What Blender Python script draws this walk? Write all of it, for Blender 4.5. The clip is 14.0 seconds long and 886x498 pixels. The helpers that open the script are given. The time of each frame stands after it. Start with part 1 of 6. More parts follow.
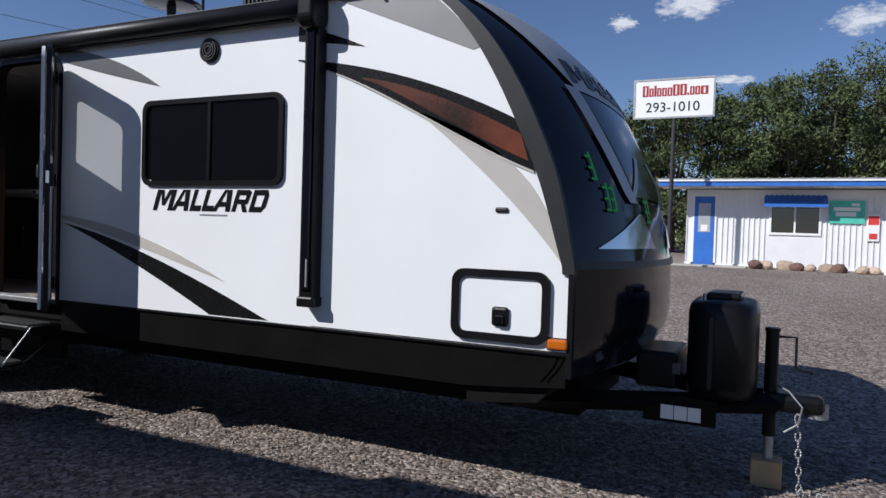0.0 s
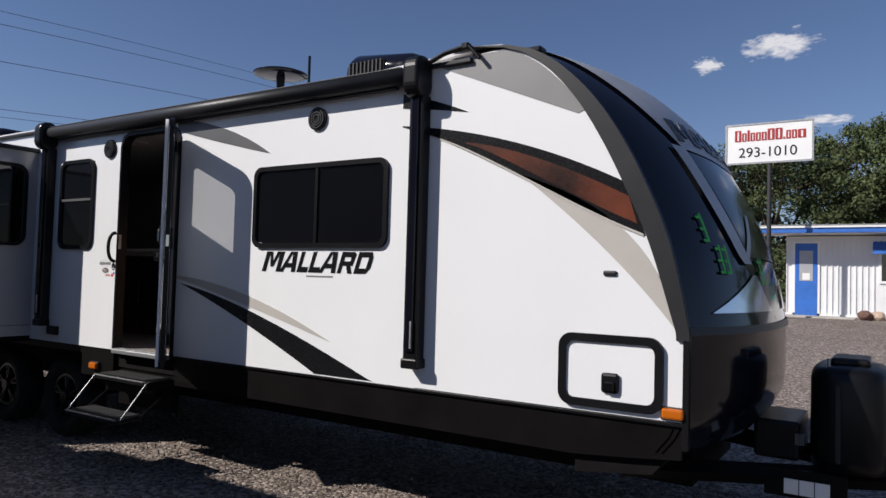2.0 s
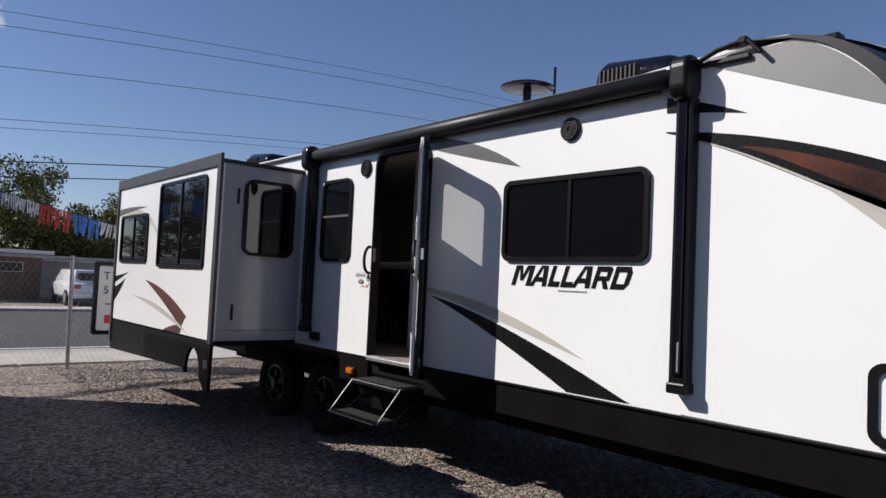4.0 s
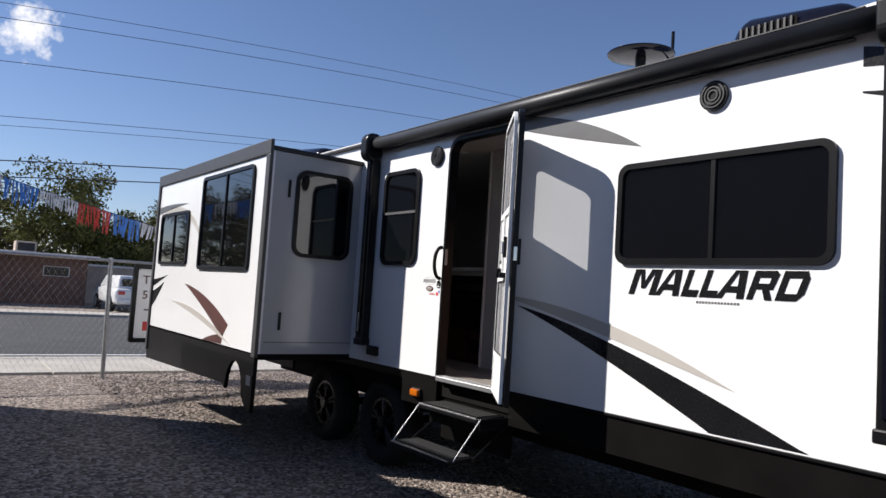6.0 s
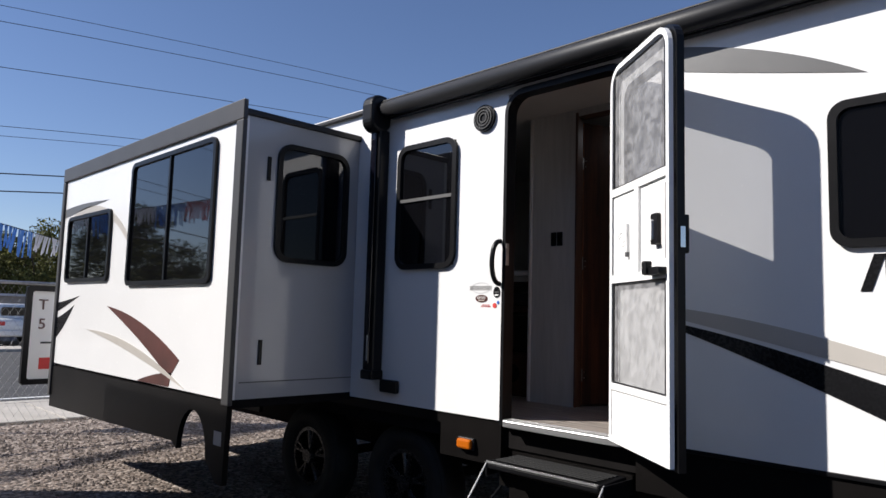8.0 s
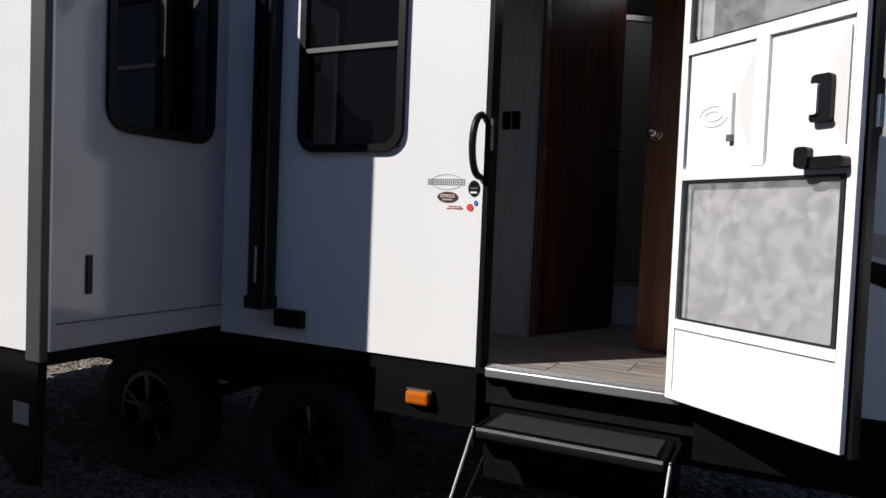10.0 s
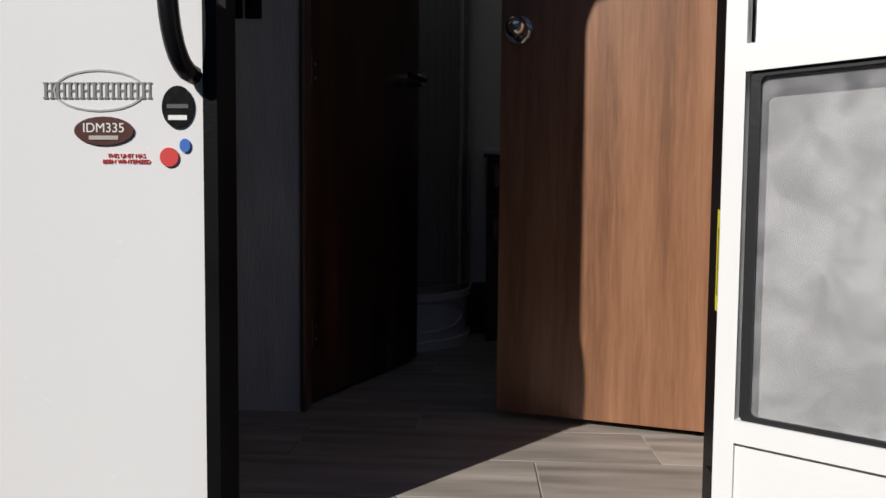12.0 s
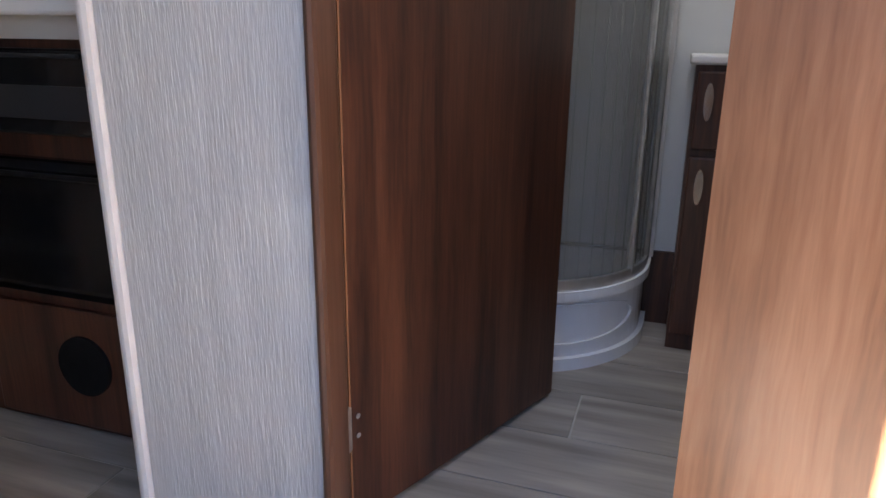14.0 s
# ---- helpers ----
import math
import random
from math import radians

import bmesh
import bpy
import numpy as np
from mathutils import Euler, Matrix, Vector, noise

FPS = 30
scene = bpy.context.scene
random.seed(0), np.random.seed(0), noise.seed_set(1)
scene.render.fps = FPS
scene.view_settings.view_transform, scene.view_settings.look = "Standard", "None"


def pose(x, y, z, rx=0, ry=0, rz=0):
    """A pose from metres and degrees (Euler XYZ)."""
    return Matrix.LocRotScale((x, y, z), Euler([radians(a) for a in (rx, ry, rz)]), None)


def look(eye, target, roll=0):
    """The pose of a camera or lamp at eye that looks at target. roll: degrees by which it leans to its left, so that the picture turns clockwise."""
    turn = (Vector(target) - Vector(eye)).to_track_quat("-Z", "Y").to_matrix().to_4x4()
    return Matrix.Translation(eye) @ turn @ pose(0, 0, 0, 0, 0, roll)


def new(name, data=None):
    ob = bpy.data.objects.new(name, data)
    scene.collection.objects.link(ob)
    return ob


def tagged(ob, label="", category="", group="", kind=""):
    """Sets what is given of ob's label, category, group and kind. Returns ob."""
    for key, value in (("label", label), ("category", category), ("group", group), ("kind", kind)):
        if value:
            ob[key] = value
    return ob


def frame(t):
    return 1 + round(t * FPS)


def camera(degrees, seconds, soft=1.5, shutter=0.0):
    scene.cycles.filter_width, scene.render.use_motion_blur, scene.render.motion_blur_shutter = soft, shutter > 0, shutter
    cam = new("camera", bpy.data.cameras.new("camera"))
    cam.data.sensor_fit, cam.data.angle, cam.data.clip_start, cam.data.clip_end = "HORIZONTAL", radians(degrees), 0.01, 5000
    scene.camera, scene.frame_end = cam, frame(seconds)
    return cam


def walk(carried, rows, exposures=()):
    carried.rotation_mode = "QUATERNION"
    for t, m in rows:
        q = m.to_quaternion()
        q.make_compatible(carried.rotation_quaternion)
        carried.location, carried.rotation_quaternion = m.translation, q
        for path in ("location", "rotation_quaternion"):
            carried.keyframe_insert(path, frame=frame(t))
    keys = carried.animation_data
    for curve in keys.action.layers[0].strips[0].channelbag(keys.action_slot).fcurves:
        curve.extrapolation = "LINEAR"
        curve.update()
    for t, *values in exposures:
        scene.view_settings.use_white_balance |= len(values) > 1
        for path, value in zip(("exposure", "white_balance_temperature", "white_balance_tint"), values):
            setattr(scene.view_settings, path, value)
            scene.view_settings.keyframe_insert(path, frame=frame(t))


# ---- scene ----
cam = camera(64.9, 14.0)
PATH = [
    (0, (5.092, -3.377, 1.462), (4.221, -1.578, 1.413), 1.8),
    (0.5, (5.069, -3.359, 1.494), (4.18, -1.567, 1.483), 1.6),
    (1, (5.041, -3.35, 1.516), (4.086, -1.593, 1.572), 1.6),
    (1.5, (4.993, -3.417, 1.492), (3.999, -1.684, 1.587), 1.9),
    (2, (4.979, -3.437, 1.545), (3.901, -1.754, 1.624), 1.6),
    (2.5, (4.932, -3.452, 1.555), (3.72, -1.863, 1.627), 1.6),
    (3, (4.874, -3.479, 1.546), (3.505, -2.022, 1.62), 1.9),
    (3.5, (4.794, -3.51, 1.543), (3.324, -2.156, 1.626), 2.2),
    (6, (3.759, -3.163, 1.476), (2.16, -1.968, 1.607), 3.7),
    (6.5, (3.363, -3.014, 1.518), (1.78, -1.799, 1.655), 2.9),
    (7, (2.927, -3.002, 1.479), (1.407, -1.717, 1.671), 3.3),
    (7.5, (2.462, -2.953, 1.415), (0.998, -1.608, 1.633), 2.4),
    (10, (0.615, -2.459, 1.424), (-0.283, -0.674, 1.343), 2.3),
    (10.5, (0.344, -2.093, 1.406), (-0.298, -0.201, 1.308), 2.2),
    (11, (0.088, -1.798, 1.413), (-0.387, 0.143, 1.338), 1.9),
    (11.5, (-0.01, -1.428, 1.399), (-0.201, 0.561, 1.32), 1.2),
    (12, (-0.056, -1.011, 1.408), (-0.158, 0.984, 1.292), 0.5),
    (12.5, (-0.093, -0.69, 1.456), (-0.004, 1.307, 1.402), -0.4),
    (12.8, (0.020, -0.454, 1.480), (-0.110, 1.541, 1.452), -1.0),
    (13, (0.044, -0.326, 1.506), (-0.265, 1.650, 1.483), -0.9),
    (13.3, (0.075, -0.220, 1.554), (-0.476, 1.700, 1.444), -0.4),
    (13.5, (0.059, -0.183, 1.596), (-0.565, 1.704, 1.377), 0.0),
    (13.8, (0.000, -0.121, 1.625), (-0.662, 1.716, 1.191), 0.7),
    (14, (-0.046, -0.065, 1.681), (-0.655, 1.749, 1.100), 0.7),
]
EXPOSURE = [(0.0, 0.16, 5950, 10), (1.0, 0.16, 6100, 11), (2.5, 0.18, 6450, 12), (3.5, 0.26, 6450, 12), (6.0, 0.66, 6400, 11), (7.5, 0.66, 6400, 11), (10.0, 0.32, 6400, 10), (10.7, 0.2, 6400, 10), (12.0, 0.1, 6400, 10),
            (12.6, 0.5, 6450, 9), (13.0, 1.5, 6350, 8), (13.3, 2.3, 6300, 6), (13.5, 3.0, 6300, 5), (13.8, 3.95, 6500, 5), (14.0, 4.4, 6550, 6)]
walk(cam, [(t, look(eye, target, roll)) for t, eye, target, roll in PATH], EXPOSURE)

# ---- light ----
RAY = Vector((0.88, 1.0, -0.985)).normalized()   # the way that sunlight travels
world = bpy.data.worlds.new("sky")
scene.world = world
world.use_nodes = True
_n = world.node_tree.nodes
_sky = _n.new("ShaderNodeTexSky")
_sky.sky_type, _sky.sun_disc = "NISHITA", False
_sky.sun_elevation = math.asin(-RAY.z)
_sky.sun_rotation = math.atan2(-RAY.x, -RAY.y)
_sky.air_density, _sky.dust_density, _sky.ozone_density = 1.0, 0.1, 5.0
_n["Background"].inputs["Strength"].default_value = 0.068
_tone = _n.new("ShaderNodeMix")
_tone.data_type, _tone.blend_type = "RGBA", "MULTIPLY"
_tone.inputs["Factor"].default_value = 1.0
_tone.inputs["B"].default_value = (1.07, 0.97, 1.02, 1)
world.node_tree.links.new(_sky.outputs["Color"], _tone.inputs["A"])
world.node_tree.links.new(_tone.outputs["Result"], _n["Background"].inputs["Color"])
sun = new("sun", bpy.data.lights.new("sun", "SUN"))
sun.data.energy, sun.data.angle, sun.data.color = 4.5, radians(0.53), (1.0, 0.95, 0.88)
sun.matrix_world = look((0, 0, 30), Vector((0, 0, 30)) + RAY)


# ---- materials ----
def mat(name, color, rough=0.5, metal=0.0, vary=0.15, scale=8.0, bump=0.1, fine=120.0, stretch=None, per="none", spec=0.5, coat=0.0, dirt=None):
    """A surface with large stains, fine grain and relief."""
    m = bpy.data.materials.new(name)
    m.use_nodes = True
    nt = m.node_tree
    b = nt.nodes["Principled BSDF"]
    b.inputs["Roughness"].default_value, b.inputs["Metallic"].default_value = rough, metal
    b.inputs["Specular IOR Level"].default_value = spec
    b.inputs["Coat Weight"].default_value = coat
    tc = nt.nodes.new("ShaderNodeTexCoord")
    vec = tc.outputs["Object"]
    if stretch:
        mp = nt.nodes.new("ShaderNodeMapping")
        mp.inputs["Scale"].default_value = stretch
        nt.links.new(vec, mp.inputs["Vector"])
        vec = mp.outputs["Vector"]
    big, small = nt.nodes.new("ShaderNodeTexNoise"), nt.nodes.new("ShaderNodeTexNoise")
    for nd, s, d in ((big, scale, 5), (small, fine, 2)):
        nd.inputs["Scale"].default_value, nd.inputs["Detail"].default_value = s, d
        nt.links.new(vec, nd.inputs["Vector"])
    ramp = nt.nodes.new("ShaderNodeValToRGB")
    ramp.color_ramp.elements[0].position, ramp.color_ramp.elements[1].position = 0.3, 0.72
    ramp.color_ramp.elements[0].color = (*[c * (1 - vary) for c in (dirt or color)], 1)
    ramp.color_ramp.elements[1].color = (*[min(1, c * (1 + vary * 0.6)) for c in color], 1)
    nt.links.new(big.outputs["Fac"], ramp.inputs["Fac"])
    out = ramp.outputs["Color"]
    if per != "none":
        src = nt.nodes.new("ShaderNodeObjectInfo" if per in ("object", "tile") else "ShaderNodeNewGeometry")
        hsv = nt.nodes.new("ShaderNodeHueSaturation")
        mr = nt.nodes.new("ShaderNodeMapRange")
        mr.inputs["To Min"].default_value, mr.inputs["To Max"].default_value = (0.88, 1.12) if per == "tile" else (0.55, 1.45)
        nt.links.new(src.outputs["Random" if per in ("object", "tile") else "Random Per Island"], mr.inputs["Value"])
        nt.links.new(mr.outputs["Result"], hsv.inputs["Value"])
        nt.links.new(out, hsv.inputs["Color"])
        out = hsv.outputs["Color"]
    nt.links.new(out, b.inputs["Base Color"])
    rr = nt.nodes.new("ShaderNodeMapRange")
    rr.inputs["To Min"].default_value, rr.inputs["To Max"].default_value = max(0.0, rough - 0.06), min(1, rough + 0.1)
    nt.links.new(small.outputs["Fac"], rr.inputs["Value"])
    nt.links.new(rr.outputs["Result"], b.inputs["Roughness"])
    if bump:
        bp = nt.nodes.new("ShaderNodeBump")
        bp.inputs["Strength"].default_value, bp.inputs["Distance"].default_value = bump, 0.004
        nt.links.new(small.outputs["Fac"], bp.inputs["Height"])
        nt.links.new(bp.outputs["Normal"], b.inputs["Normal"])
    return m


def glass(name, color, clear, rough=0.03):
    """A tinted pane: part of the light goes through, the rest meets a dark glossy body."""
    m = bpy.data.materials.new(name)
    m.use_nodes = True
    nt = m.node_tree
    b, o = nt.nodes["Principled BSDF"], nt.nodes["Material Output"]
    b.inputs["Base Color"].default_value, b.inputs["Roughness"].default_value = (*color, 1), rough
    t, mix = nt.nodes.new("ShaderNodeBsdfTransparent"), nt.nodes.new("ShaderNodeMixShader")
    mix.inputs["Fac"].default_value = clear
    nt.links.new(b.outputs[0], mix.inputs[1])
    nt.links.new(t.outputs[0], mix.inputs[2])
    nt.links.new(mix.outputs[0], o.inputs["Surface"])
    return m


def wood(name, dark, mid, light, rough=0.35):
    """Laminate with upright grain: bands, streaks and knots."""
    m = mat(name, mid, rough, 0, 0.2, 3, 0.06, 90, (1, 1, 0.05))
    nt = m.node_tree
    b = nt.nodes["Principled BSDF"]
    tc, mp = nt.nodes.new("ShaderNodeTexCoord"), nt.nodes.new("ShaderNodeMapping")
    mp.inputs["Scale"].default_value = (1, 1, 0.055)
    nt.links.new(tc.outputs["Object"], mp.inputs["Vector"])
    n1, n2 = nt.nodes.new("ShaderNodeTexNoise"), nt.nodes.new("ShaderNodeTexNoise")
    n1.inputs["Scale"].default_value, n1.inputs["Detail"].default_value, n1.inputs["Distortion"].default_value = 15, 9, 0.7
    n1.inputs["Roughness"].default_value = 0.62
    n2.inputs["Scale"].default_value, n2.inputs["Detail"].default_value = 190, 4
    warp, sway = nt.nodes.new("ShaderNodeTexNoise"), nt.nodes.new("ShaderNodeVectorMath")
    warp.inputs["Scale"].default_value, warp.inputs["Detail"].default_value = 5.0, 2
    sway.operation, sway.inputs[1].default_value = "MULTIPLY_ADD", (0.016, 0.016, 0.0)
    nt.links.new(tc.outputs["Object"], warp.inputs["Vector"])
    nt.links.new(warp.outputs["Color"], sway.inputs[0])
    nt.links.new(mp.outputs["Vector"], sway.inputs[2])
    for nd in (n1, n2):
        nt.links.new(sway.outputs["Vector"], nd.inputs["Vector"])
    r = nt.nodes.new("ShaderNodeValToRGB")
    e = r.color_ramp.elements
    e[0].position, e[0].color, e[1].position, e[1].color = 0.30, (*dark, 1), 0.70, (*light, 1)
    k = e.new(0.48)
    k.color = (*mid, 1)
    mx = nt.nodes.new("ShaderNodeMath")
    mx.operation, mx.inputs[1].default_value = "MULTIPLY_ADD", 0.28
    nt.links.new(n2.outputs["Fac"], mx.inputs[0])
    ad = nt.nodes.new("ShaderNodeMath")
    ad.operation, ad.inputs[1].default_value = "SUBTRACT", 0.14
    nt.links.new(n1.outputs["Fac"], ad.inputs[0])
    nt.links.new(ad.outputs[0], mx.inputs[2])
    nt.links.new(mx.outputs[0], r.inputs["Fac"])
    nt.links.new(r.outputs["Color"], b.inputs["Base Color"])
    return m


M_WHITE = mat("white_fibreglass", (0.80, 0.80, 0.80), 0.22, 0, 0.03, 1.5, 0.02, 60, coat=0.3)
M_BLACK = mat("black_plastic", (0.008, 0.008, 0.009), 0.30, 0, 0.3, 6, 0.08, 200, spec=0.2)
M_SKIRT = mat("black_skirt", (0.007, 0.0062, 0.006), 0.38, 0, 0.35, 3, 0.06, 90, spec=0.10)
M_UNDER = mat("underbody", (0.009, 0.008, 0.008), 0.85, 0, 0.4, 5, 0.2, 60, spec=0.1)
M_GLOSS = mat("gloss_black_cap", (0.006, 0.006, 0.011), 0.07, 0, 0.2, 2, 0.0, 30, spec=0.3, coat=0.0)
M_TRIM = mat("charcoal_trim", (0.022, 0.022, 0.024), 0.42, 0, 0.2, 5, 0.08, 150, spec=0.3)
M_FLANGE = mat("grey_flange", (0.055, 0.054, 0.055), 0.40, 0, 0.12, 5, 0.05, 150, spec=0.35)
M_SILVER = mat("silver_paint", (0.42, 0.43, 0.45), 0.35, 0.1, 0.1, 4, 0.0, 80)
M_GREY = mat("grey_vinyl", (0.11, 0.11, 0.11), 0.35, 0, 0.1, 4, 0.0, 80)
M_TAUPE = mat("taupe_vinyl", (0.47, 0.44, 0.40), 0.35, 0, 0.06, 4, 0.0, 80)
M_INK = mat("black_vinyl", (0.009, 0.009, 0.010), 0.25, 0, 0.2, 4, 0.0, 80, spec=0.3)
M_RUST = mat("copper_vinyl", (0.125, 0.030, 0.012), 0.3, 0.1, 0.55, 2.2, 0.0, 80, dirt=(0.04, 0.011, 0.006))
M_MAROON = mat("maroon_vinyl", (0.10, 0.035, 0.028), 0.35, 0, 0.4, 4, 0.0, 80)
M_ALU = mat("aluminium", (0.62, 0.62, 0.62), 0.35, 0.9, 0.1, 12, 0.1, 200, (0.2, 4, 4))
M_CHROME = mat("chrome", (0.7, 0.7, 0.7), 0.12, 1.0, 0.05, 5, 0.0, 50)
M_AMBER = glass("amber_lens", (0.50, 0.12, 0.006), 0.05, 0.15)
M_TINT = glass("tinted_glass", (0.004, 0.004, 0.005), 0.06)
M_TINT.node_tree.nodes["Principled BSDF"].inputs["IOR"].default_value = 1.9
# white gelcoat greyed down: the end wall's shade is put into its colour
M_END = mat("shade_grey_gelcoat", (0.40, 0.40, 0.41), 0.10, 0, 0.04, 1.5, 0.01, 60, coat=0.3)
M_CLEAR = glass("frosted_glass", (0.55, 0.57, 0.6), 0.90, 0.3)
M_SHOWER = glass("shower_glass", (0.27, 0.27, 0.26), 0.5, 0.15)
M_MESH = glass("insect_screen", (0.30, 0.30, 0.31), 0.68, 0.7)
# mottling paints the moire of the screen and its shadow into the mesh
_t = M_MESH.node_tree
_tc, _wv, _rp = _t.nodes.new("ShaderNodeTexCoord"), _t.nodes.new("ShaderNodeTexNoise"), _t.nodes.new("ShaderNodeValToRGB")
_wv.inputs["Scale"].default_value, _wv.inputs["Distortion"].default_value, _wv.inputs["Detail"].default_value = 21, 0.7, 1
_rp.color_ramp.elements[0].position, _rp.color_ramp.elements[0].color = 0.33, (0.21, 0.21, 0.22, 1)
_rp.color_ramp.elements[1].position, _rp.color_ramp.elements[1].color = 0.70, (0.46, 0.46, 0.47, 1)
_t.links.new(_tc.outputs["Object"], _wv.inputs["Vector"])
_t.links.new(_wv.outputs["Fac"], _rp.inputs["Fac"])
_t.links.new(_rp.outputs["Color"], _t.nodes["Principled BSDF"].inputs["Base Color"])
M_DOORW = mat("door_white", (0.80, 0.80, 0.79), 0.4, 0, 0.04, 3, 0.02, 60)
M_RUBBER = mat("rubber", (0.011, 0.011, 0.011), 0.8, 0, 0.3, 10, 0.2, 80)
M_RIM = mat("black_alloy", (0.03, 0.03, 0.032), 0.25, 0.6, 0.2, 10, 0.0, 80)
M_STEEL = mat("galvanised_steel", (0.42, 0.42, 0.42), 0.45, 0.8, 0.25, 20, 0.1, 150)
M_PINE = mat("pine_block", (0.52, 0.36, 0.19), 0.8, 0, 0.25, 6, 0.3, 60, (1, 1, 0.2))
M_PANEL = mat("grey_wallpaper", (0.55, 0.54, 0.53), 0.75, 0, 0.10, 40, 0.6, 300, (1, 1, 0.09))
M_WALLIN = mat("bath_wall", (0.60, 0.60, 0.59), 0.7, 0, 0.05, 4, 0.05, 100)
M_EDGE = mat("white_edging", (0.66, 0.64, 0.63), 0.5, 0, 0.05, 6, 0.05, 100)
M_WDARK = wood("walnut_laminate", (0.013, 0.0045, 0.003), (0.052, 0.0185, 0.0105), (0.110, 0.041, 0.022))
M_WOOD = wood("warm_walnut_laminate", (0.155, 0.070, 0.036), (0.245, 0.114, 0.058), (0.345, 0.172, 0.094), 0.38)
M_JAMB = wood("brown_casing", (0.04, 0.018, 0.011), (0.075, 0.035, 0.022), (0.11, 0.055, 0.035))
M_TILE = mat("wood_look_tile", (0.31, 0.275, 0.245), 0.45, 0, 0.42, 4, 0.15, 70, (0.6, 6, 1), per="tile")
M_GROUT = mat("pale_grout", (0.45, 0.42, 0.38), 0.85, 0, 0.1, 20, 0.1, 100)
M_TUB = mat("white_acrylic", (0.78, 0.78, 0.80), 0.2, 0, 0.03, 3, 0.0, 50)
M_OVEN = mat("oven_glass", (0.006, 0.006, 0.007), 0.12, 0, 0.2, 4, 0.0, 50)
M_YELLOW = mat("yellow_label", (0.75, 0.68, 0.03), 0.5, 0, 0.05, 10, 0.0, 80)
M_RED = mat("red_print", (0.62, 0.045, 0.04), 0.5, 0, 0.1, 10, 0.0, 80)
M_SIGNRED = mat("dark_red_print", (0.38, 0.022, 0.025), 0.5, 0, 0.1, 10, 0.0, 80)
M_PEWTER = mat("pewter_vinyl", (0.22, 0.215, 0.21), 0.35, 0, 0.08, 4, 0.0, 80)
M_BLUE = mat("blue_paint", (0.035, 0.15, 0.52), 0.5, 0, 0.15, 5, 0.05, 80)
M_GREEN = mat("teal_print", (0.10, 0.52, 0.40), 0.5, 0, 0.1, 5, 0.0, 80)
M_LIME = mat("lime_marker", (0.06, 0.55, 0.09), 0.6, 0, 0.2, 20, 0.0, 80)
M_SIGN = mat("sign_white", (0.82, 0.82, 0.80), 0.5, 0, 0.04, 2, 0.02, 50)
M_SIDING = mat("white_siding", (0.76, 0.76, 0.76), 0.55, 0, 0.07, 2, 0.05, 60)
M_ROOFM = mat("grey_metal_roof", (0.27, 0.27, 0.26), 0.6, 0.2, 0.25, 3, 0.1, 60)
M_ASPHALT = mat("asphalt", (0.046, 0.046, 0.048), 0.9, 0, 0.25, 1.2, 0.4, 60)
M_CONC = mat("concrete", (0.42, 0.39, 0.35), 0.9, 0, 0.15, 2, 0.3, 50)
M_BRICK = mat("brown_block_wall", (0.16, 0.09, 0.068), 0.9, 0, 0.25, 3, 0.3, 30)
M_STUCCO = mat("tan_stucco", (0.42, 0.35, 0.29), 0.9, 0, 0.12, 3, 0.3, 40)
M_BARK = mat("bark", (0.10, 0.075, 0.055), 0.95, 0, 0.35, 12, 0.5, 40, (1, 1, 0.3))
M_LEAF = mat("mesquite_leaf", (0.085, 0.108, 0.045), 0.8, 0, 0.35, 0.8, 0, 20, per="island", spec=0.2)
M_LEAF2 = mat("dry_leaf", (0.13, 0.13, 0.035), 0.75, 0, 0.35, 0.8, 0, 20, per="island", spec=0.2)
M_STONE = mat("gravel_stone", (0.21, 0.172, 0.148), 0.9, 0, 0.3, 9, 0.2, 120, per="island")
M_ROCK = mat("tan_rock", (0.40, 0.30, 0.22), 0.9, 0, 0.3, 4, 0.4, 30, per="object")
M_CARW = mat("white_car_paint", (0.75, 0.75, 0.75), 0.2, 0, 0.03, 3, 0.0, 50, coat=0.5)
M_WIRE = mat("cable", (0.03, 0.03, 0.033), 0.7, 0, 0.1, 3, 0.0, 50)
M_FLAGR = mat("red_streamer", (0.55, 0.05, 0.03), 0.5, 0, 0.2, 5, 0.0, 50)
M_FLAGB = mat("blue_streamer", (0.06, 0.22, 0.60), 0.5, 0, 0.2, 5, 0.0, 50)
M_FLAGW = mat("silver_streamer", (0.62, 0.62, 0.66), 0.4, 0, 0.2, 5, 0.0, 50)


